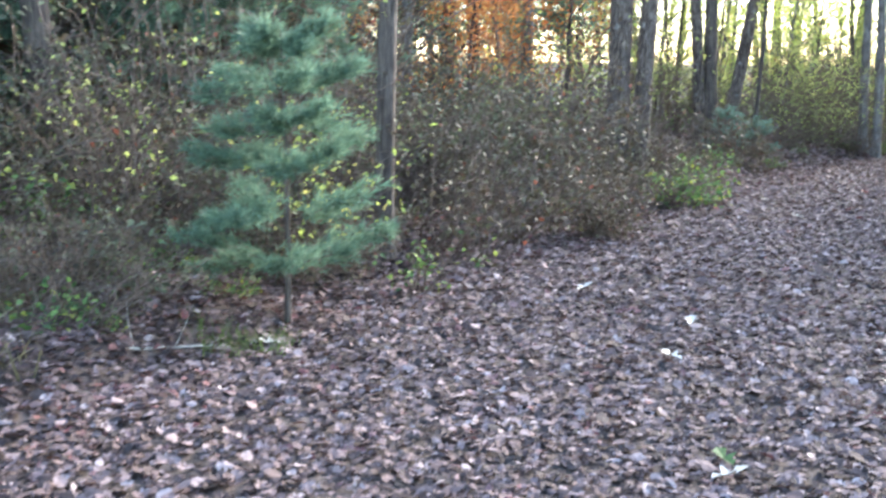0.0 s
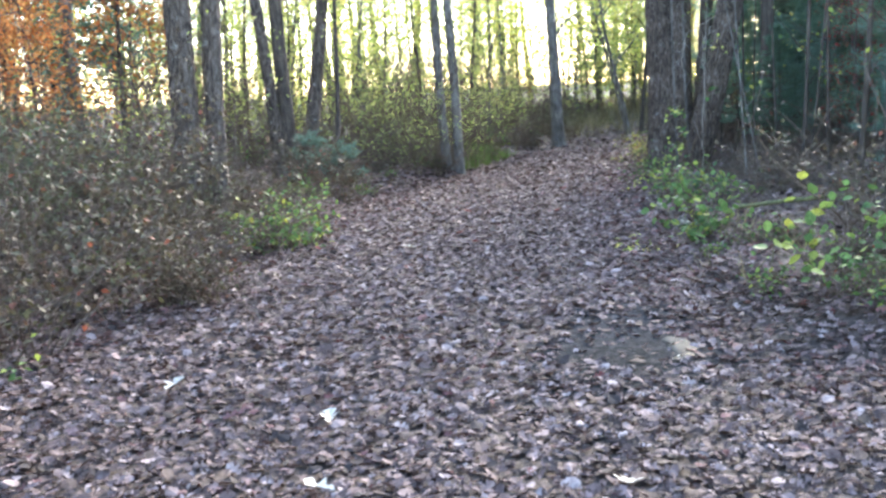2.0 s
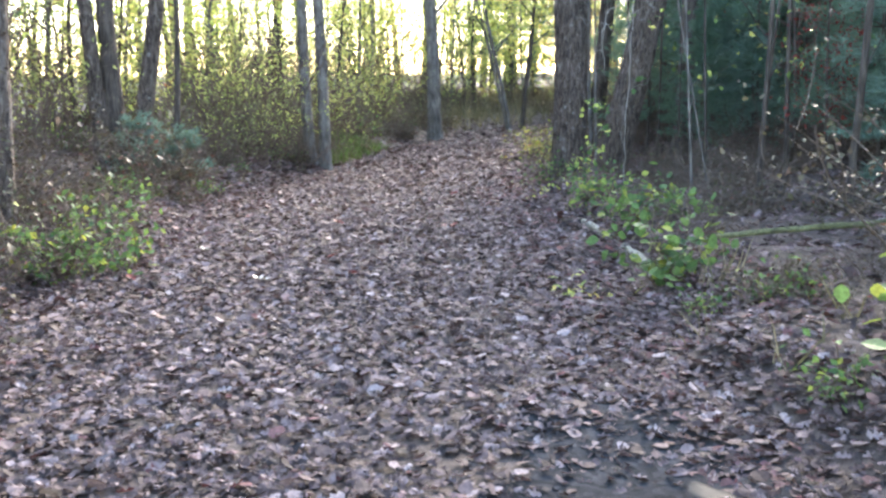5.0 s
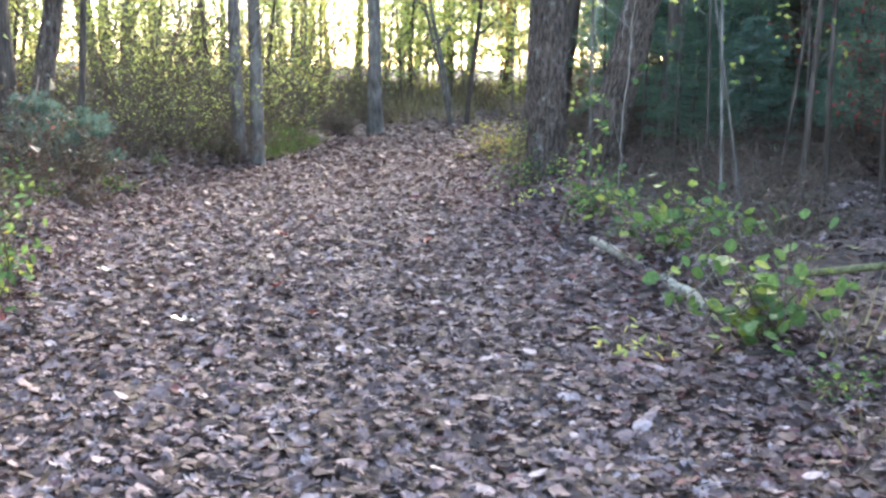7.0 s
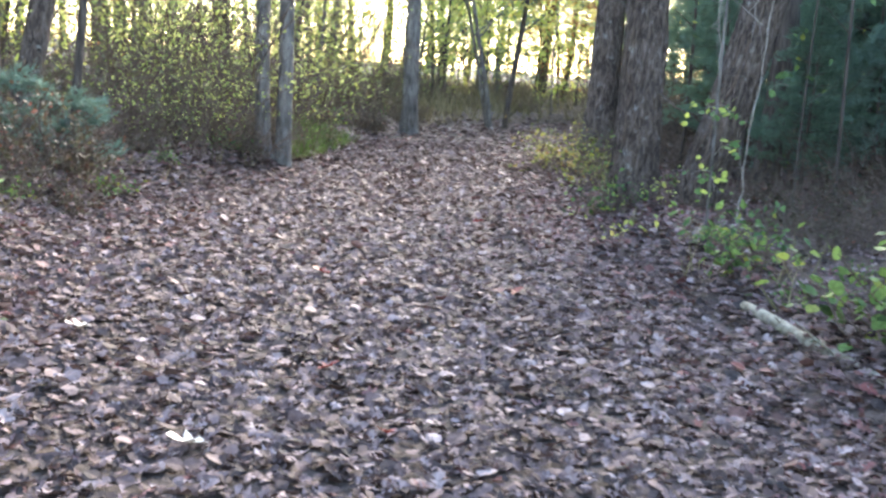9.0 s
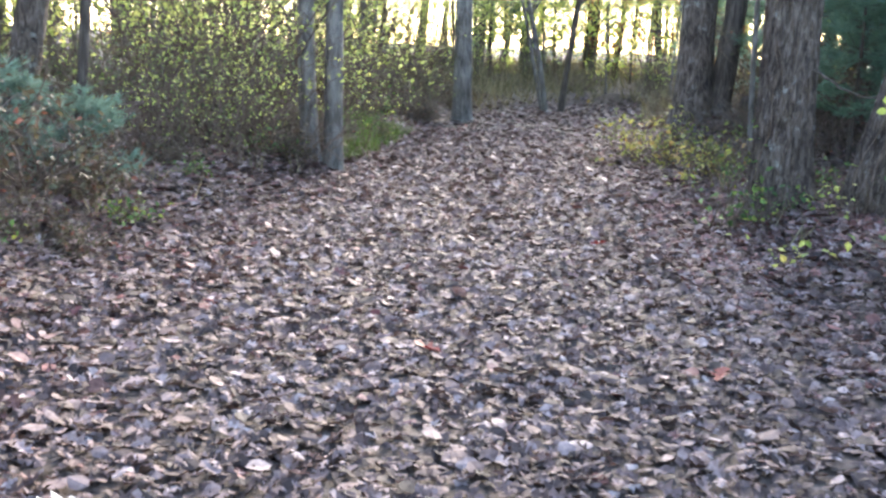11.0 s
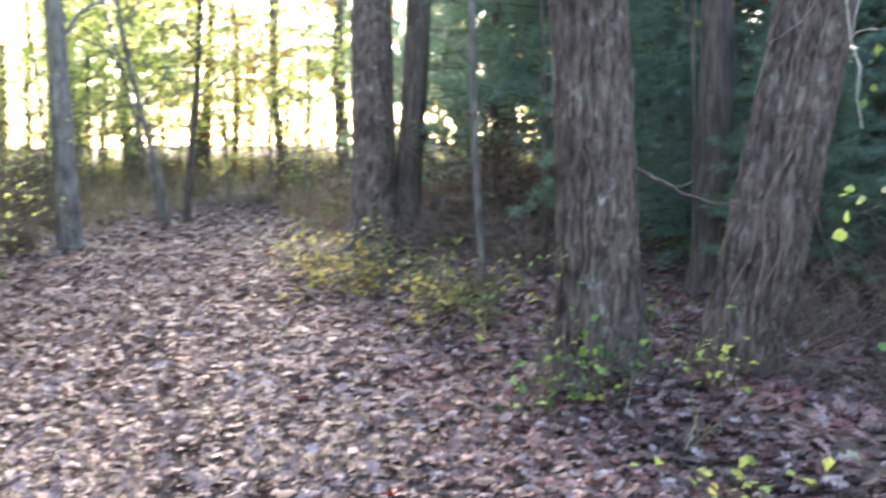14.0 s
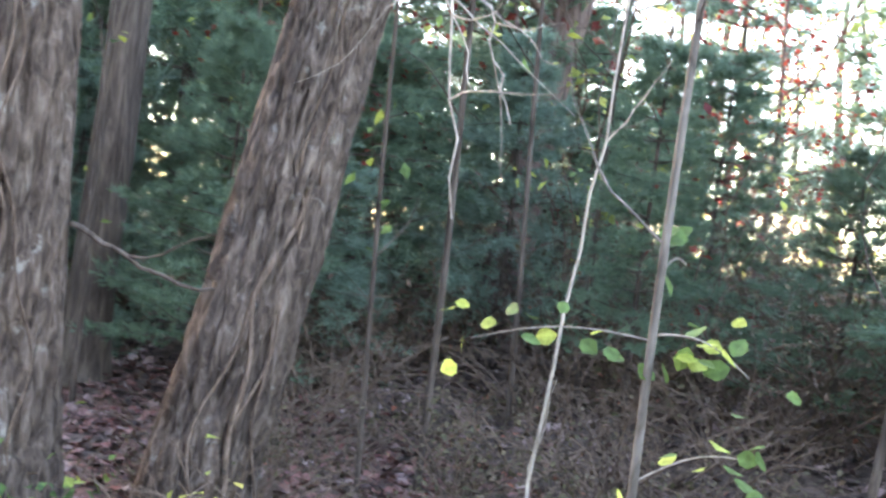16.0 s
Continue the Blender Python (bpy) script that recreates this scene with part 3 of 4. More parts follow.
for k, (dx, dy, lx, ly, rr) in enumerate(((0, 0, -0.1, 0.08, 0.07), (0.3, -0.2, 0.02, -0.02, 0.08), (0.1, 0.2, -0.18, 0.15, 0.05))):
    tree("tree", "many-stemmed slender tree at the bend of the path", (26.0 + dx, 29.2 + dy), 7, rr, (lx, ly), M_BARK_DARK if k == 1 else M_BARK_GREY, 12, ring_limbs(2.2, 6.5, 7, 2.0, 0.03, 0.9, 16 + k), (M_YELLOW, 1300, 0.1, "leaf", 0.35), seed=16 + k, group="many-stemmed tree", bend=0.12)
# trunks in the woods to the left
for k, (x, y, rr, mat) in enumerate(((-1.6, 12.5, 0.16, M_BARK_DARK), (-3.2, 12.0, 0.13, M_BARK_DARK), (-0.8, 17.5, 0.15, M_BARK_DARK), (0.9, 19.5, 0.13, M_BARK_RED), (2.6, 20.5, 0.15, M_BARK_DARK), (3.9, 21.5, 0.12, M_BARK_GREY), (-3.6, 17.0, 0.2, M_BARK_DARK), (-5.6, 14.0, 0.2, M_BARK_DARK), (-2.4, 23.0, 0.18, M_BARK_DARK), (5.4, 25.0, 0.18, M_BARK_DARK), (8.0, 27.5, 0.17, M_BARK_GREY), (-7.5, 20.0, 0.22, M_BARK_DARK), (1.0, 26.0, 0.2, M_BARK_DARK))):
    tree("tree", "dark woodland trunk standing in brambles", (x, y), 10 + k % 3, rr, (0.02 * ((k * 7) % 5 - 2), 0.0), mat, 14, ring_limbs(3.4, 10, 9, 2.6, 0.04, 0.6, 30 + k), ((M_YELLOW, M_BRAMBLE, M_ORANGE, M_YELLOW)[k % 4], 2600, 0.11, "leaf", 0.35), 0.006, group="woodland trunks", seed=30 + k, bend=0.06)

# ---- young pines beside the path ----
pine("young_pine", "young pine with soft blue-green needles beside the path", (0.5, 8.12), 2.3, 0.03, 0.5, 2300, 0.12, M_PINE_DARK, 1.15, seed=1, gap=0.33, ragged=0.45, droop=0.08)
pine("young_pine", "small pine seedling under a leaning clump", (9.7, 19.9), 0.9, 0.014, 0.12, 700, 0.1, M_PINE, 0.4, seed=2)
pine("young_pine", "small pine seedling near the path edge", (10.5, 20.2), 0.7, 0.012, 0.1, 500, 0.1, M_PINE, 0.35, seed=3)

# ---- saplings on the right bank ----
for k, (x, y, hgt, rr, lx, ly, mat, label) in enumerate((
    (12.58, 12.61, 5, 0.015, -0.05, 0.03, M_BARK_GREY, "slender pale bare sapling on the bank"),
    (12.75, 12.5, 5, 0.012, -0.12, 0.1, M_BARK_GREY, "slender pale leaning sapling on the bank"),
    (13.2, 12.2, 5.5, 0.03, 0.03, 0.0, M_BARK_DARK, "slender dark sapling on the bank"),
    (13.9, 12.3, 5.5, 0.03, 0.0, 0.02, M_BARK_DARK, "slender dark sapling on the bank"),
    (12.2, 10.6, 6, 0.04, 0.02, -0.02, M_BARK_DARK, "dark sapling in the woods"),
    (14.6, 13.2, 5, 0.022, 0.06, -0.09, M_BARK_DARK, "leaning dark sapling in the woods"),
    (17.76, 18.65, 6, 0.035, -0.03, 0.05, M_BARK_GREY, "slender grey sapling beside the path bush"),
    (18.3, 18.3, 6, 0.025, 0.0, 0.0, M_BARK_DARK, "thin dark sapling in the woods"),
    (13.35, 14.66, 6, 0.014, 0.01, -0.01, M_BARK_GREY, "smooth pale sapling with green leaves"),
    (15.82, 14.8, 5, 0.02, 0.0, -0.005, M_BARK_DARK, "dark forked sapling in the woods"),
    (15.6, 15.12, 4.5, 0.014, 0.04, 0.01, M_BARK_DARK, "thin dark sapling in the woods"),
    (16.9, 14.1, 6, 0.019, 0.02, 0.02, M_BARK_DARK, "thin dark sapling in the woods"),
    (17.2, 13.6, 6, 0.019, 0.0, -0.02, M_BARK_DARK, "thin dark sapling in the woods"),
    (18.6, 15.9, 6, 0.019, -0.02, 0.0, M_BARK_DARK, "thin dark sapling in the woods"),
    (17.0, 16.6, 6, 0.019, 0.03, 0.0, M_BARK_DARK, "thin dark sapling in the woods"),
    (9.4, 8.0, 5, 0.03, 0.02, 0.0, M_BARK_DARK, "dark sapling in the woods"),
    (10.6, 9.1, 5.5, 0.035, 0.0, 0.02, M_BARK_DARK, "dark sapling in the woods"))):
    tree("sapling", label, (x, y), hgt, rr, (lx, ly), mat, 9, ring_limbs(0.9, hgt - 0.5, 6, 0.8, rr * 0.3, 0.8, 60 + k), None if k in (8, 9) else ((M_GREEN, M_YELLOW)[k % 2], 40, 0.08, "leaf", 0.1), category="sapling", group="bank saplings", seed=60 + k, bend=0.05, r1=rr * 0.45, flare=0.15)

# ---- logs and fallen branches ----
def log(name, label, a, b, r0, r1, material, category="log", sides=14, lift=0.0, stubs=3, seed=0):
    r = np.random.default_rng(seed + 7)
    n = 14
    xs, ys = np.linspace(a[0], b[0], n), np.linspace(a[1], b[1], n)
    za, zb = (gz(*p[:2]) + r0 * 0.7 + (p[2] if len(p) > 2 else 0) for p in (a, b))
    p = np.stack([xs, ys, np.linspace(za, zb, n)], -1) + np.c_[r.normal(0, r0 * 0.15, (n, 3))]
    top = new(name)
    top.location = p[0]
    tagged(top, label, category)
    g = Geo()
    rad = np.linspace(r0, r1, n)
    tube(g, np.r_[p[:1] - (p[1] - p[0]) * 0.02, p] - p[0], np.r_[r0 * 0.05, rad], sides, 0.06)
    g.link("trunk", material, top, even=True)
    for k in range(stubs):
        s = Geo()
        q = p[r.integers(2, n - 2)] - p[0]
        w = wander(q, r.normal(0, 1, 3) + (0, 0, 0.8), r.uniform(0.15, 0.5), 5, 0.15, seed=seed + k)
        tube(s, w, np.linspace(r0 * 0.25, r0 * 0.08, len(w)), 6)
        s.link("branch_stub", material, top, even=True)
    return top


log("fallen_log", "pale weathered log lying along the bank", (11.4, 13.1), (9.85, 11.0), 0.036, 0.045, M_LOG, seed=1)
log("fallen_log", "mossy yellowish log lying among shrubs", (9.95, 10.5, 0.1), (11.3, 9.5, 0.16), 0.022, 0.026, M_MOSS, seed=2)
log("fallen_log", "grey log lying in the dark woods", (-2.6, 12.2, 0.25), (1.2, 12.6, 0.3), 0.11, 0.09, M_BARK_GREY, seed=3)
log("fallen_log", "dark log lying in the dark woods", (-2.2, 11.6, 0.05), (1.0, 12.0, 0.1), 0.1, 0.08, M_BARK_DARK, seed=4)
log("fallen_branch", "bare grey branch lying on the leaves", (-1.5, 6.6), (0.1, 7.6), 0.016, 0.008, M_TWIG_PALE, "branch", 7, seed=5)
log("fallen_log", "dark log lying on the root mound", (20.6, 20.6, 0.1), (22.4, 20.0, 0.15), 0.13, 0.09, M_BARK_DARK, seed=6)
log("fallen_branch", "bare branch lying in the woods", (17.5, 13.2, 0.2), (20.0, 16.2, 0.3), 0.04, 0.02, M_BARK_DARK, "branch", 7, seed=7)
log("fallen_branch", "dead branch lying low in the woods", (18.5, 14.8, 0.3), (21.5, 13.0, 0.7), 0.05, 0.02, M_BARK_DARK, "branch", 7, seed=8)
for k, deg in enumerate((160, 205, 250, 300, 20)):
    a = radians(deg)
    log("tree_root", "dark exposed root on the mound", (20.2 + 0.2 * math.cos(a), 20.95 + 0.2 * math.sin(a), 0.02), (20.2 + 0.95 * math.cos(a), 20.95 + 0.95 * math.sin(a), -0.03), 0.075, 0.03, M_BARK_DARK, "root", 9, stubs=1, seed=40 + k)
for k, (x, y) in enumerate(((4.05, 10.4), (3.2, 9.6), (7.7, 7.9), (9.4, 10.9), (11.3, 13.6))):
    log("fallen_branch", "thin dead stick lying on the leaves", (x, y), (x + 0.5 * math.cos(k * 2.0), y + 0.5 * math.sin(k * 2.0)), 0.007, 0.004, M_TWIG_PALE, "branch", 5, stubs=1, seed=20 + k)


# ---- vines on the large trunks, bare twigs beside them ----
def vine(label, base, lean, radius, turns, height, start, thick, seed):
    h = np.linspace(0.1, height, 46)
    r = np.random.default_rng(seed)
    a = start + turns * h + 0.18 * np.sin(h * 5 + seed) + 0.1 * np.sin(h * 11)
    rad = radius + 0.022 - 0.009 * h
    z0 = gz(*base) - 0.06
    flare = radius * 0.45 * np.exp(-h / (radius * 1.3))
    p = np.stack([base[0] + lean[0] * h + (rad + flare) * np.cos(a), base[1] + lean[1] * h + (rad + flare) * np.sin(a), z0 + h], -1)
    g = Geo()
    tube(g, p, np.linspace(thick, thick * 0.6, len(p)), 6, 0.08)
    ob = g.link("vine", M_TWIG, label=label, even=True, at=p[0])
    tagged(ob, category="vine", group="trunk vines")


for k, (turns, start, thick) in enumerate(((0.12, 3.3, 0.012), (-0.2, 4.0, 0.007), (0.28, 2.9, 0.006), (-0.1, 3.7, 0.008))):
    vine("woody vine climbing the leaning trunk", (14.98, 15.88), (0.167, -0.165), 0.20, turns, 3.4, start, thick, k)
for k, (turns, start, thick) in enumerate(((0.2, 3.0, 0.007), (-0.25, 3.9, 0.006))):
    vine("woody vine climbing the upright trunk", (14.99, 16.63), (0.03, 0.075), 0.215, turns, 3.4, start, thick, 9 + k)


def bare_twig(label, pts, thick, forks, seed, material=None, name="bare_twig"):
    global rng
    rng = np.random.default_rng(seed + 70)
    pts = np.asarray(pts, float)
    t = np.linspace(0, 1, 16)
    c = np.linspace(0, 1, len(pts))
    p = np.stack([np.interp(t, c, pts[:, i]) for i in range(3)], -1)
    p[1:-1] += rng.normal(0, 0.012, p[1:-1].shape)
    g = Geo()
    tube(g, p, np.linspace(thick, thick * 0.4, 16), 6)
    for k in range(forks):
        q = p[rng.integers(4, 15)]
        w = wander(q, unit(p[-1] - p[0]) + rng.normal(0, 0.6, 3), rng.uniform(0.3, 0.7), 7, 0.15)
        tube(g, w, np.linspace(thick * 0.5, thick * 0.15, len(w)), 5)
    ob = g.link(name, material or M_TWIG_PALE, label=label, even=True, at=p[0])
    return tagged(ob, category="twig")


G14 = gz(14.0, 14.72)
bare_twig("pale bare stem leaning over the dark woods", [(14.05, 14.8, G14 - 0.03), (14.02, 14.77, 0.67), (14.0, 14.72, 1.4), (13.99, 14.67, 2.1), (13.98, 14.6, 3.0)], 0.008, 3, 1)
bare_twig("pale dead twigs hanging from the leaning trunk", [(15.2, 15.55, 2.75), (14.3, 15.3, 2.5), (14.06, 15.22, 2.2), (14.04, 15.14, 1.55)], 0.007, 6, 2)
bare_twig("pale dead twigs beside the leaning trunk", [(15.15, 15.6, 2.6), (14.4, 15.05, 2.35), (14.2, 14.95, 1.9)], 0.006, 5, 3)
bare_twig("long bare branch across the upright trunk", [(15.0, 16.45, 1.35), (14.9, 16.1, 1.2), (15.1, 15.6, 1.1)], 0.012, 2, 4, M_BARK_DARK)


def leaf_spray(label, centre, count, size, spread, material, seed):
    """A twig with a few broad leaves."""
    global rng
    rng = np.random.default_rng(seed + 300)
    top = new("leafy_twig")
    top.location = centre[0]
    tagged(top, label, "twig", "leafy twigs")
    a, b = (np.asarray(p, float) for p in centre)
    p = np.linspace(0, 1, 9)[:, None] * (b - a) + np.c_[np.zeros((9, 2)), 0.04 * np.sin(np.linspace(0, 3.1, 9))]
    g = Geo()
    tube(g, p, np.linspace(0.003, 0.0015, 9), 5)
    g.link("stem", M_TWIG_PALE, top)
    for k in range(count):
        lg = Geo()
        q = p[rng.integers(2, 9)]
        d = rng.normal(0, 1, 3) * (1, 1, 0.4) + (0, 0, -0.25)
        up = np.array([-0.75, 0.1, 0.6]) + rng.normal(0, 0.35, 3)
        scatter(lg, ROUND_V, ROUND_F, [q + rng.normal(0, spread, 3)], [d], [up], size * rng.uniform(0.75, 1.2))
        lg.link("leaf", material[k % len(material)], top)


leaf_spray("twig with round green and yellow leaves", ((13.35, 14.66, 1.3), (13.2, 14.45, 1.22)), 18, 0.06, 0.07, (M_GREEN, M_YELLOW, M_GREEN), 1)
leaf_spray("twig with round yellow leaves", ((13.35, 14.66, 1.28), (13.7, 15.1, 1.2)), 14, 0.055, 0.05, (M_YELLOW, M_GREEN), 2)
leaf_spray("twig with round green leaves", ((13.35, 14.66, 0.9), (13.2, 14.4, 1.0)), 10, 0.062, 0.06, (M_GREEN, M_GREEN, M_YELLOW), 3)
leaf_spray("twig with yellow-green leaves", ((13.35, 14.66, 0.75), (13.45, 14.95, 0.68)), 9, 0.058, 0.06, (M_GREEN, M_YELLOW), 4)
leaf_spray("drooping twig with green leaves", ((13.35, 14.66, 0.7), (13.15, 14.5, 0.62)), 12, 0.062, 0.07, (M_GREEN, M_YELLOW), 5)
leaf_spray("twig with green leaves", ((13.91, 14.37, 1.5), (13.8, 14.5, 1.45)), 6, 0.09, 0.05, (M_GREEN,), 6)

# ---- shrubs set apart ----
shrub("bramble_thicket", "dense grey-brown bramble thicket", (3.3, 11.9), 1.5, 2.2, 34, 1300, 0.075, M_BRAMBLE, seed=1, category="bramble", spread=0.09)
shrub("bramble_thicket", "dense grey-brown bramble thicket", (2.4, 10.8), 1.3, 1.8, 30, 900, 0.075, M_BRAMBLE, seed=2, category="bramble", spread=0.09)
shrub("bramble_thicket", "dense dark bush with fine stems at the path edge", (4.35, 11.9), 0.85, 1.0, 44, 2600, 0.045, M_BRAMBLE, seed=3, category="bush", spread=0.07)
shrub("bramble_thicket", "tall tangled grey-brown thicket", (4.6, 14.0), 2.0, 2.4, 36, 1700, 0.08, M_BRAMBLE, seed=4, category="bramble", spread=0.1)
shrub("bramble_thicket", "tall tangled grey-green thicket", (3.0, 13.6), 2.2, 2.6, 36, 1700, 0.085, M_GREY_GREEN, seed=5, category="bramble", spread=0.1)
shrub("bramble_thicket", "tall tangled grey-brown thicket", (1.8, 12.8), 2.0, 2.4, 34, 1500, 0.08, M_BRAMBLE, seed=6, category="bramble", spread=0.1)
shrub("green_shrub", "low shrub with bright green leaves at the path edge", (6.75, 14.4), 0.75, 1.0, 22, 420, 0.085, M_GREEN, seed=7)
shrub("green_shrub", "low shrub with bright green leaves", (6.2, 14.2), 0.7, 0.9, 18, 320, 0.085, M_GREEN, seed=8)
shrub("green_shrub", "low shrub with broad green leaves on the bank", (9.3, 10.25), 0.62, 0.75, 16, 190, 0.085, M_GREEN, seed=9, shape="round")
shrub("green_shrub", "low shrub with broad green leaves on the bank", (10.9, 11.9), 0.6, 0.9, 18, 230, 0.08, M_GREEN, seed=10, shape="round")
shrub("green_shrub", "leafy green shrub on the bank", (7.6, 7.35), 0.75, 0.6, 12, 130, 0.09, M_GREEN, seed=11, shape="round")
shrub("green_shrub", "low green shrub below the large trunks", (13.0, 14.2), 0.45, 1.0, 18, 260, 0.075, M_GREEN, seed=12)
shrub("green_shrub", "low green shrub below the large trunks", (12.0, 13.4), 0.5, 1.0, 18, 230, 0.075, M_GREEN, seed=13)
shrub("yellow_shrub", "yellow-green shrub at the foot of the root mound", (18.3, 20.1), 0.75, 1.3, 26, 560, 0.075, M_MUTED, seed=14)
shrub("yellow_shrub", "yellow-green shrub at the path edge", (16.9, 18.6), 0.65, 1.2, 24, 430, 0.075, M_MUTED, seed=15)
shrub("yellow_shrub", "tall yellow shrub beside the path", (18.9, 21.0), 0.6, 0.9, 18, 260, 0.075, M_MUTED, seed=16)
shrub("green_shrub", "green shrub growing against a trunk", (14.62, 16.5), 0.5, 0.5, 10, 130, 0.065, M_GREEN, seed=17)
shrub("green_shrub", "small green shrub growing against a trunk", (14.55, 16.85), 0.8, 0.35, 7, 70, 0.07, M_GREEN, seed=18)
shrub("yellow_shrub", "small yellow-leaved plant at the foot of a trunk", (14.4, 15.8), 0.4, 0.3, 6, 40, 0.065, M_YELLOW, seed=19)
shrub("yellow_shrub", "small yellow-leaved plant on the leaves", (13.2, 15.4), 0.3, 0.5, 7, 40, 0.075, M_YELLOW, seed=20)
shrub("yellow_shrub", "small yellow-green plant on the bank", (8.9, 10.9), 0.25, 0.25, 6, 24, 0.075, M_YELLOW, seed=21)
shrub("green_shrub", "low grey-green shrub under a young pine", (-0.6, 8.2), 0.5, 0.9, 16, 240, 0.075, M_GREY_GREEN, seed=22)
shrub("green_shrub", "low grey-green shrub at the path edge", (-1.5, 8.0), 0.5, 0.9, 16, 220, 0.075, M_GREY_GREEN, seed=23)
shrub("yellow_shrub", "slender yellow-green bush behind a young pine", (0.9, 9.6), 1.5, 0.8, 12, 240, 0.08, M_YELLOW, seed=24)
shrub("green_shrub", "green shrub with pale leaves", (-1.4, 10.0), 0.9, 1.2, 18, 260, 0.09, M_GREEN, seed=25)
shrub("green_shrub", "small plant with yellow-green leaves at the path edge", (1.75, 9.1), 0.6, 0.5, 10, 90, 0.07, M_GREEN, seed=26)
shrub("red_shrub", "small shrub with red autumn leaves", (17.5, 12.8), 2.6, 1.2, 10, 80, 0.09, M_MAROON, seed=27)

# ---- understorey, copied along both banks ----
q = np.random.default_rng(61)
for k in range(16):
    x, y = 1.2 + 3.4 * k / 15 + q.normal(0, 0.25), 9.9 + 2.7 * k / 15 + q.normal(0, 0.3)
    a, span, rise = q.uniform(0, 6.28), q.uniform(0.5, 1.2), q.uniform(0.7, 1.5)
    arch = [(x + span * u * math.cos(a), y + span * u * math.sin(a), gz(x, y) - 0.03 + rise * math.sin(u * 2.3)) for u in (0, 0.25, 0.5, 0.75, 1.0)]
    bare_twig("brown bramble cane arching out of the thicket", arch, 0.005, 2, 200 + k, M_TWIG, "bramble_cane")

KINDS = [
    shrub("bramble", "waist-high tangle of grey-brown stems and small leaves", (-30, -30), 1.0, 1.5, 26, 900, 0.055, M_BRAMBLE, seed=51, category="bramble", group="understorey"),
    shrub("bramble", "low tangle of brown stems and curled leaves", (-30, -33), 0.6, 1.2, 24, 620, 0.055, M_BRAMBLE, seed=52, category="bramble", group="understorey"),
    shrub("shrub", "thin shrub with grey-green leaves", (-30, -36), 1.4, 1.4, 22, 800, 0.06, M_GREY_GREEN, seed=53, group="understorey"),
    shrub("leafy_plant", "low plant with green leaves", (-30, -39), 0.42, 0.8, 14, 150, 0.075, M_GREEN, seed=54, group="understorey"),
    shrub("dead_brush", "bare tangle of dead brown stems", (-30, -42), 0.9, 1.5, 40, 120, 0.05, M_BRAMBLE, seed=55, category="brush", group="understorey"),
    shrub("tall_shrub", "tall airy shrub with yellow-green leaves", (-30, -45), 3.0, 2.2, 22, 420, 0.065, M_LIME, seed=56, group="understorey", thick=0.01),
    shrub("tall_shrub", "tall thin shrub with brown autumn leaves", (-30, -48), 2.2, 1.8, 24, 900, 0.07, M_BRAMBLE, seed=57, group="understorey", thick=0.012),
]
r = np.random.default_rng(77)


def strew(kinds, weights, count, box, test, lo=0.75, hi=1.25):
    made, tries = 0, 0
    w = np.array(weights, float) / sum(weights)
    while made < count and tries < count * 40:
        tries += 1
        x, y = r.uniform(box[0], box[2]), r.uniform(box[1], box[3])
        d, s = float(off_path(x, y)[0]), float(side(x, y)[0])
        if not test(x, y, d, s):
            continue
        k = kinds[int(r.choice(len(kinds), p=w))]
        c = copy_thing(k, pose(x, y, gz(x, y) - 0.03, 0, 0, r.uniform(0, 360)))
        c.scale = (r.uniform(lo, hi),) * 3
        made += 1


# left bank, low at the edge and higher behind
strew(KINDS, (1, 4, 0.5, 4, 2, 0, 0), 75, (-5, 5, 24, 34), lambda x, y, d, s: s > 0 and 0.25 < d < 1.1 and y < 31, 0.5, 0.9)
strew(KINDS, (5, 3, 3, 1, 4, 0.6, 2), 90, (-8, 7, 16, 30), lambda x, y, d, s: s > 0 and 1.1 < d < 6.5 and x + y < 29)
strew(KINDS, (0.6, 1.5, 1.5, 4, 1, 4, 0), 46, (8, 17, 26, 36), lambda x, y, d, s: s > 0 and 0.7 < d < 6.5 and x + y > 29, 0.6, 1.15)
strew(KINDS, (0, 1, 2, 1, 1, 4, 1), 44, (10, 19, 30, 40), lambda x, y, d, s: s > 0 and 0.8 < d < 8 and x + y > 34)
# right bank: low tangle, then bare brush
strew(KINDS, (1, 3, 0, 5, 0.8, 0, 0), 55, (5, 3, 26, 26), lambda x, y, d, s: s < 0 and 0.35 < d < 1.3 and np.hypot(x - 13.4, y - 15.2) > 1.5 and np.hypot(x - 14.2, y - 16.6) > 0.9 and not (8.0 < x < 10.9 and 9.6 < y < 13 and d < 1.1), 0.4, 0.75)
strew(KINDS, (2, 4, 1, 0.6, 6, 0, 1), 190, (6, 1, 32, 24), lambda x, y, d, s: s < 0 and 1.4 < d < 9 and np.hypot(x - 12.3, y - 15.2) > 2.6, 0.6, 1.0)
strew(KINDS, (2, 0, 2, 0, 3, 1, 4), 90, (20, -2, 44, 24), lambda x, y, d, s: s < 0 and d > 7, 1.0, 1.8)
strew(KINDS, (2, 0, 3, 0, 2, 2, 3), 60, (-14, 12, 10, 36), lambda x, y, d, s: s > 0 and d > 6, 1.0, 1.6)
for k, (x, y, sc) in enumerate(((12.5, 21.0, 0.55), (14.1, 22.2, 0.55), (11.7, 20.9, 0.5), (15.2, 23.0, 0.6), (12.9, 22.3, 0.9), (11.7, 21.9, 0.8))):
    copy_thing(KINDS[5], pose(x, y, gz(x, y) - 0.03, 0, 0, 50 * k)).scale = (sc, sc, sc)
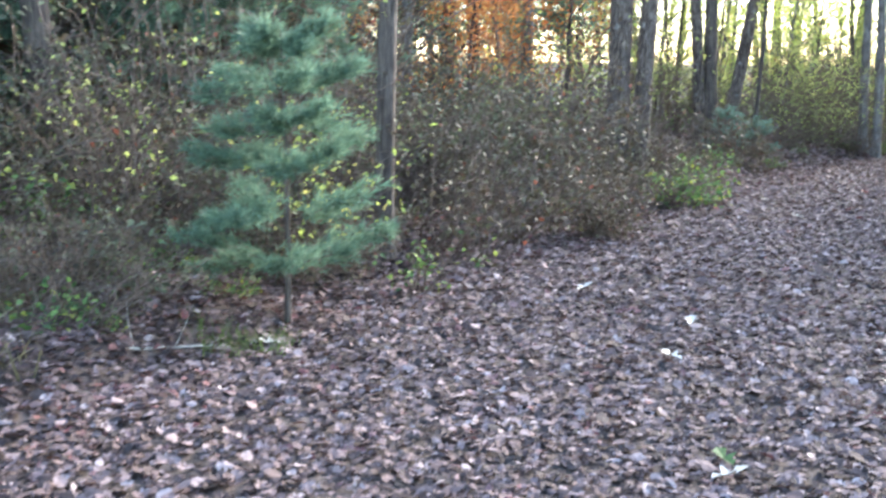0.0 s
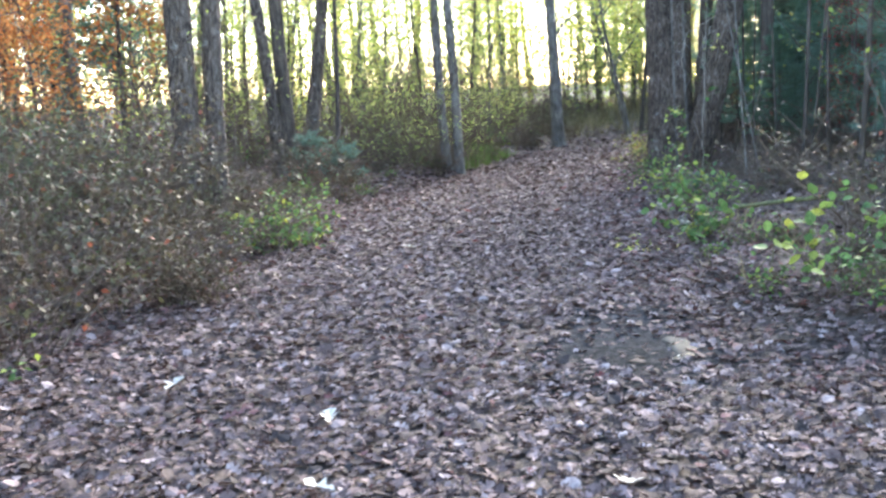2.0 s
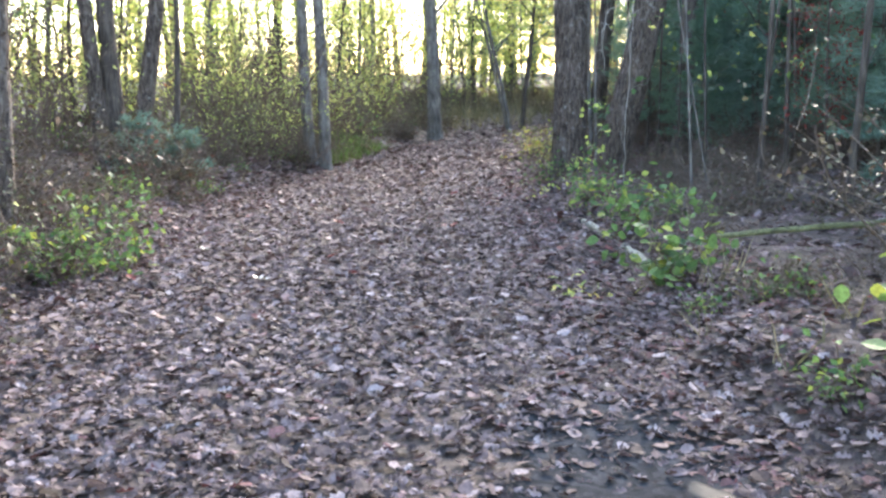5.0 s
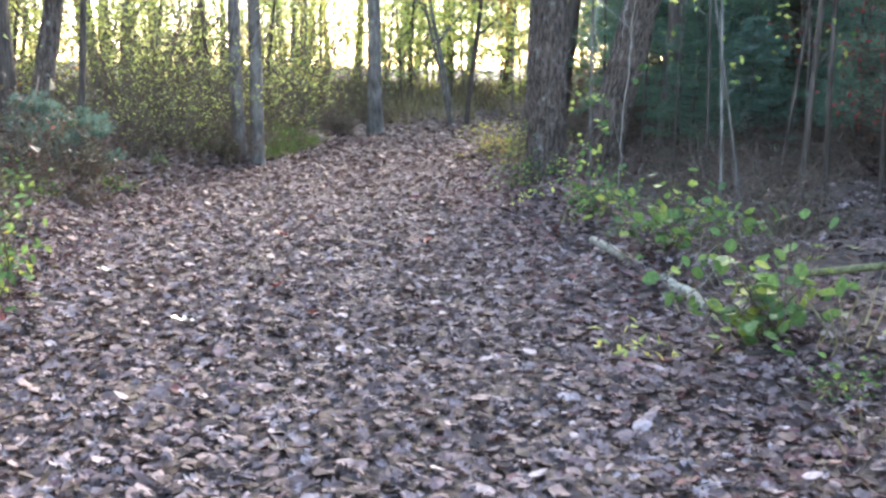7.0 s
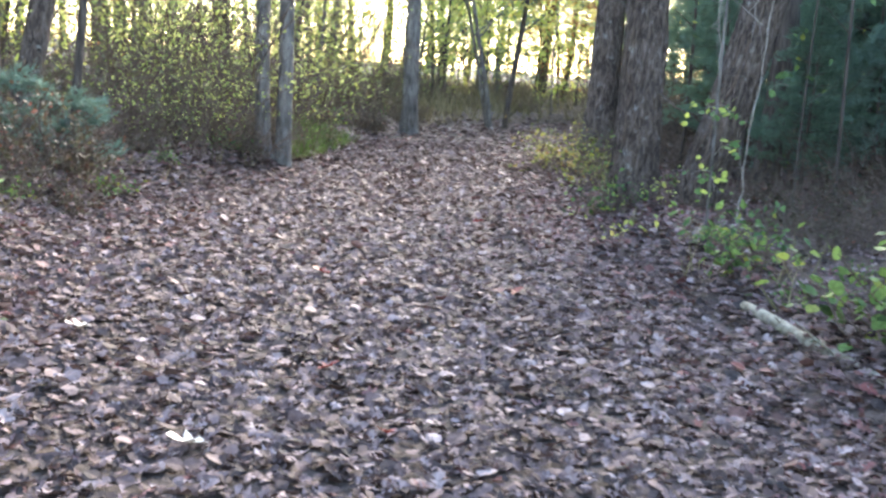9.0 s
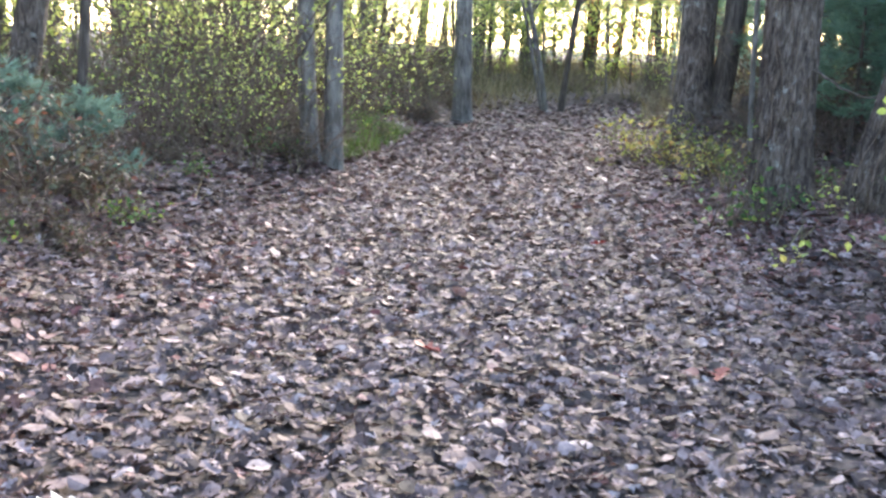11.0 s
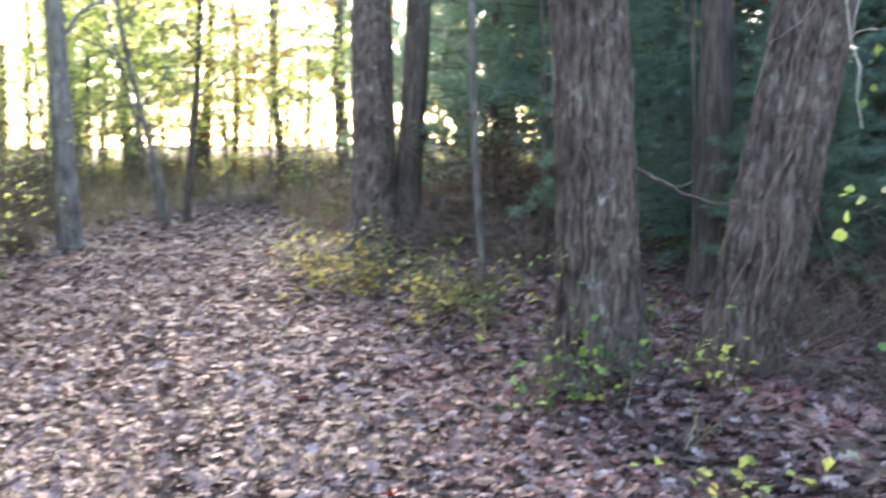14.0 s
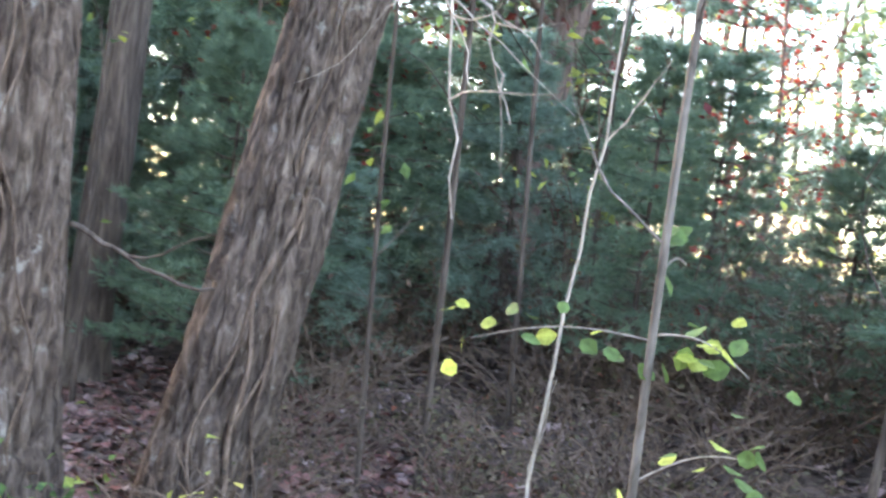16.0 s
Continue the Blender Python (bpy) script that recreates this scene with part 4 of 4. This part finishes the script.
for k, (x, y, sc) in enumerate(((14.6, 14.9, 0.45), (14.2, 14.2, 0.55), (15.2, 15.1, 0.5), (13.7, 13.6, 0.5), (14.9, 14.3, 0.6), (15.8, 15.4, 0.55), (13.2, 13.6, 0.45), (15.6, 14.6, 0.7), (14.5, 13.5, 0.7), (16.3, 15.2, 0.7))):
    copy_thing(KINDS[(4, 0, 1)[k % 3]], pose(x, y, gz(x, y) - 0.03, 0, 0, 77 * k)).scale = (sc, sc, sc)
for k in KINDS:
    k.location.z = gz(k.location.x, k.location.y)


def tufts(name, count, box, test, material, label, height, seed):
    q = np.random.default_rng(seed)
    x, y = q.uniform(box[0], box[2], count), q.uniform(box[1], box[3], count)
    keep = test(x, y, q)
    x, y = x[keep], y[keep]
    n = len(x) * 7
    px, py = np.repeat(x, 7) + q.normal(0, 0.05, n), np.repeat(y, 7) + q.normal(0, 0.05, n)
    pos = np.stack([px, py, ground_z(px, py) - 0.01], -1)
    fwd = np.stack([q.normal(0, 0.45, n), q.normal(0, 0.45, n), np.ones(n)], -1)
    blade = np.array([(-0.022, 0, 0), (0.022, 0, 0), (0.012, 0.6, 0.06), (-0.012, 0.6, 0.06), (0, 1.0, 0.22)])
    g = Geo()
    scatter(g, blade, np.array([(0, 1, 2), (0, 2, 3), (3, 2, 4)]), pos, fwd, q.normal(0, 1, (n, 3)), height * q.uniform(0.4, 1.2, n))
    tagged(g.link(name, material), label, "grass", kind="stuff")


tufts("dry_grass", 2600, (-5, 4, 30, 32), lambda x, y, q: (off_path(x, y) > 0.15) & (off_path(x, y) < 1.3) & (q.random(len(x)) < 0.6), M_GRASS, "dry straw-coloured grass along the path edges", 0.3, 5)
tufts("green_grass", 900, (14.5, 21.5, 18, 25), lambda x, y, q: (off_path(x, y) > -0.1) & (off_path(x, y) < 1.0) & (side(x, y) > 0), M_GRASS_GREEN, "patch of fresh green grass beside the path", 0.28, 6)
tufts("green_grass", 45, (-0.1, 7.2, 0.5, 7.8), lambda x, y, q: x > -9, M_GRASS_GREEN, "small tuft of green grass at the path edge", 0.16, 7)
tufts("dry_grass", 4200, (22, 24, 50, 46), lambda x, y, q: off_path(x, y) > 0.1, M_GRASS, "tall dry meadow grass past the bend", 0.55, 8)

# ---- young trees and pines that close the view ----
YOUNG = [tree("young_tree", "young tree with thin stem and yellow-green leaves", (-40, -30 - 4 * k), 6.5 + k, 0.045, (0.03 * (k - 1), 0.02), (M_BARK_GREY, M_BARK_DARK, M_BARK_GREY)[k], 8, ring_limbs(0.8, 6.2 + k, 15, 1.7, 0.016, 0.7, 80 + k), (M_YELLOW, 2500, 0.09, "leaf", 0.28), seed=80 + k, group="young trees", bend=0.12, flare=0.1) for k in range(3)]
RUSSET = [tree("young_tree", "young tree with orange autumn leaves", (-44, -30), 6.0, 0.05, (0.02, 0.02), M_BARK_DARK, 8, ring_limbs(1.0, 5.8, 13, 1.6, 0.016, 0.7, 90), (M_ORANGE, 3000, 0.1, "leaf", 0.28), seed=90, group="young trees", bend=0.1, flare=0.1),
          tree("young_tree", "young tree with dark red autumn leaves", (-44, -34), 6.0, 0.05, (0.02, -0.02), M_BARK_DARK, 8, ring_limbs(1.4, 5.8, 11, 1.6, 0.016, 0.6, 91), (M_MAROON, 1300, 0.11, "leaf", 0.28), seed=91, group="young trees", bend=0.1, flare=0.1)]
strew(YOUNG, (1, 1, 1), 60, (10, 19, 36, 44), lambda x, y, d, s: s > 0 and 1.6 < d < 13 and x + y > 35 and np.hypot(x - 13.9, y - 21.5) > 1.0, 0.8, 1.25)
strew(YOUNG + RUSSET, (1, 1, 1, 2, 0), 20, (-8, 20, 12, 34), lambda x, y, d, s: s > 0 and d > 5, 0.8, 1.3)
strew(YOUNG + RUSSET, (1, 1, 1, 0.6, 0), 60, (29, 22, 50, 46), lambda x, y, d, s: d > 0.5 or x > 34, 0.6, 1.2)
strew(KINDS, (1, 1, 2, 1, 1, 4, 1), 36, (24, 22, 42, 40), lambda x, y, d, s: d > 0.5 or x > 33, 0.7, 1.2)
PINES = [pine("pine", "tall pine with dark green drooping boughs", (-48, -30 - 5 * k), 7.0 + k, 0.09, 1.0 + 0.4 * k, 3600, 0.24, M_PINE_DARK if k else M_PINE, 2.3, seed=20 + k, group="pines", droop=0.12) for k in range(3)]
for k, (x, y, s) in enumerate(((21.0, 17.3, 0.9), (21.5, 18.6, 1.0), (20.2, 16.4, 0.85), (23.2, 17.0, 1.1), (22.0, 20.4, 0.8), (24.5, 20.6, 1.0), (25.5, 14.8, 1.0), (22.4, 14.6, 0.75), (20.6, 13.2, 0.75), (24.2, 12.9, 1.0), (18.9, 15.3, 0.55), (27.0, 18.0, 1.2), (15.6, 9.6, 0.8), (14.4, 7.6, 0.9), (17.5, 7.4, 1.0), (12.8, 5.4, 0.9), (28.5, 22.0, 1.0), (31.0, 25.0, 1.0), (26.5, 22.6, 0.9), (10.6, 4.0, 0.8), (-3.0, 15.5, 0.9), (-5.0, 18.5, 1.1), (-1.8, 14.2, 0.8), (-0.2, 14.6, 0.7), (-3.6, 10.0, 0.6), (0.8, 15.8, 0.8),  (0.2, 22.5, 0.9), (-8.0, 15.5, 1.0), (-6.5, 11.0, 0.8), (3.0, 24.5, 1.0), (-2.0, 27.0, 1.1), (-10, 22, 1.2), (42, 35, 1.4), (35, 38.5, 1.2), (39, 39, 1.3), (3.5, 28, 1.2), (6, 30, 1.2), (1, 31, 1.3), (8.5, 31, 1.2), (-4, 30, 1.3), (11, 33.5, 1.2))):
    copy_thing(PINES[k % 3], pose(x, y, gz(x, y) - 0.05, 0, 0, 67 * k)).scale = (s, s, s)
for k, (x, y, s) in enumerate(((17.8, 15.4, 0.28), (19.4, 14.8, 0.34), (18.2, 12.4, 0.3), (20.6, 17.6, 0.36), (16.6, 12.2, 0.24), (21.4, 12.6, 0.4), (19.0, 17.0, 0.3), (16.0, 11.0, 0.26), (13.4, 9.2, 0.3), (22.8, 15.6, 0.42), (-2.6, 13.4, 0.3), (-3.8, 11.2, 0.28))):
    copy_thing(PINES[k % 3], pose(x, y, gz(x, y) - 0.05, 0, 0, 41 * k)).scale = (s * 1.2, s * 1.2, s)
strew([KINDS[0], KINDS[4], KINDS[6]], (1, 3, 1), 24, (14.8, 9, 22, 15.6), lambda x, y, d, s: s < 0 and d > 1.8, 0.7, 1.2)
strew([KINDS[0], KINDS[1], KINDS[2], KINDS[6]], (2, 2, 2, 2), 34, (-5, 7.2, 0.6, 12), lambda x, y, d, s: s > 0 and d > 0.4 and np.hypot(x - 0.36, y - 8.15) > 0.9, 0.6, 0.95)
for k, (x, y) in enumerate(((2.5, 23), (4.5, 24), (0.5, 21), (6.5, 27), (34.2, 33.2), (36.2, 30.2))):
    copy_thing(RUSSET[0], pose(x, y, gz(x, y) - 0.05, 0, 0, 70 * k)).scale = (0.8, 0.8, 0.75)
strew([KINDS[6], KINDS[2], KINDS[0]], (4, 1, 1), 34, (-8, 12, 2, 19), lambda x, y, d, s: s > 0 and d > 2.5, 1.2, 1.9)
for k, (x, y, sc) in enumerate(((4.6, 19.5, 0.7), (2.2, 17.5, 0.6), (0.6, 18.6, 0.7), (5.6, 21.6, 0.7))):
    copy_thing(RUSSET[0], pose(x, y, gz(x, y) - 0.05, 0, 0, 55 * k)).scale = (sc, sc, sc)
copy_thing(RUSSET[1], pose(13.7, 11.7, gz(13.7, 11.7) - 0.05, 0, 0, 20)).scale = (0.42, 0.42, 0.42)
for k, (x, y, sc) in enumerate(((28, 8, 1.1), (30, 10.8, 1.2), (27.5, 5, 1.1), (13.6, 10.4, 0.5), (15.0, 11.8, 0.5), (12.0, 8.2, 0.55), (16.8, 10.2, 0.7), (17.2, 15.9, 0.3), (16.9, 13.4, 0.28), (18.4, 13.9, 0.36), (19.8, 16.0, 0.4), (18.0, 17.6, 0.35))):
    copy_thing(PINES[k % 3], pose(x, y, gz(x, y) - 0.05, 0, 0, 83 * k)).scale = (sc, sc, sc)
strew([RUSSET[0], RUSSET[1]], (0.5, 1), 6, (17, 6, 30, 19), lambda x, y, d, s: s < 0 and d > 3.5, 0.6, 0.95)
tree("tree", "broad brown trunk with dark red leaves in the woods", (19.6, 13.55), 9, 0.2, (0.08, -0.11), M_BARK_RED, 18, ring_limbs(1.8, 8.5, 10, 2.2, 0.04, 0.4, 95), (M_MAROON, 1100, 0.12, "leaf", 0.3), 0.01, seed=95, bend=0.12)
tree("tree", "brown trunk standing behind the upright trunk", (17.7, 16.66), 8, 0.15, (0.0, 0.02), M_BARK_DARK, 14, ring_limbs(4, 7.6, 6, 2, 0.03, 0.6, 96), (M_BRAMBLE, 900, 0.1, "leaf", 0.3), 0.008, seed=96)


# ---- far woods all round ----
def far_woods():
    q = np.random.default_rng(99)
    tg, lg, og = Geo(), Geo(), Geo()
    for k in range(250):
        a = q.uniform(0, 6.283)
        d = q.uniform(27, 52)
        x, y = 13 + d * math.cos(a), 15 + d * math.sin(a)
        if (off_path(x, y)[0] < 1.5 and x < 36):
            continue
        if -0.35 < a - (6.283 if a > 3.2 else 0) < -0.02 and q.random() < 0.6:
            continue
        z = gz(x, y) if max(abs(x - 14), abs(y - 14)) < 60 else 1.1
        hgt = q.uniform(8, 13)
        h = np.linspace(0, hgt, 7)
        p = np.stack([x + 0.2 * np.sin(h * 0.6 + k), y + 0.2 * np.cos(h * 0.5 + k), z + h - 0.1], -1)
        tube(tg, p, np.linspace(q.uniform(0.1, 0.22), 0.04, 7), 7)
        n = 240
        pts = np.stack([x + q.normal(0, 1.8, n), y + q.normal(0, 1.8, n), z + hgt * q.uniform(0.0, 1.05, n)], -1)
        g = og if q.random() < 0.1 else lg
        scatter(g, CHIP_V, CHIP_F, pts, q.normal(0, 1, (n, 3)), q.normal(0, 0.6, (n, 3)) + (0, 0, 1), q.uniform(0.16, 0.34, n))
    tagged(tg.link("far_trunks", M_BARK_DARK, even=True), "distant dark tree trunks", "woods", kind="stuff")
    tagged(lg.link("far_foliage", M_YELLOW), "distant yellow-green autumn foliage", "woods", kind="stuff")
    tagged(og.link("far_foliage", M_ORANGE), "distant orange autumn foliage", "woods", kind="stuff")


far_woods()

# ---- single leaves that catch the eye ----
for k, (x, y, s, mat, label) in enumerate(((2.27, 4.62, 0.2, M_PALE, "large pale upturned leaf on the path"), (2.45, 4.75, 0.16, M_GREEN, "green leaf lying on the path"), (0.45, 7.5, 0.17, M_PALE, "pale leaf lying at the path edge"), (0.0, 7.4, 0.16, M_PALE, "pale leaf lying at the path edge"), (3.04, 8.85, 0.17, M_PALE, "pale leaf lying on the path"), (3.0, 6.6, 0.16, M_PALE, "pale leaf lying on the path"), (4.1, 5.9, 0.18, M_PALE, "pale leaf lying on the path"), (5.88, 7.4, 0.12, M_PALE, "pale stick-like leaf on the mud"), (3.5, 7.6, 0.15, M_PALE, "pale leaf lying on the path"), (7.46, 12.92, 0.16, M_PALE, "pale leaf lying on the path"), (8.07, 12.68, 0.12, M_RED, "red maple leaf on the path"), (8.4, 13.5, 0.12, M_RED, "red maple leaf on the path"), (6.6, 13.6, 0.13, M_RED, "red maple leaf at the path edge"), (7.91, 14.7, 0.16, M_PALE, "pale leaf at the path edge"), (12.86, 16.9, 0.13, M_RED, "red maple leaf on the path"), (10.6, 14.3, 0.13, M_RED, "red maple leaf on the path"), (9.9, 15.3, 0.14, M_RED, "red leaf lying on the path"), (12.06, 17.86, 0.14, M_PALE, "pale leaf on the path"))):
    g = Geo()
    a = 1.7 * k
    scatter(g, OAK_V, OAK_F, [(0, 0, 0)], [(math.cos(a), math.sin(a), 0.1)], [(0.15, 0.1, 1)], s)
    ob = g.link("fallen_leaf", mat)
    ob.location = (x, y, gz(x, y) + 0.04)
    tagged(ob, label, "leaf", "fallen leaves")
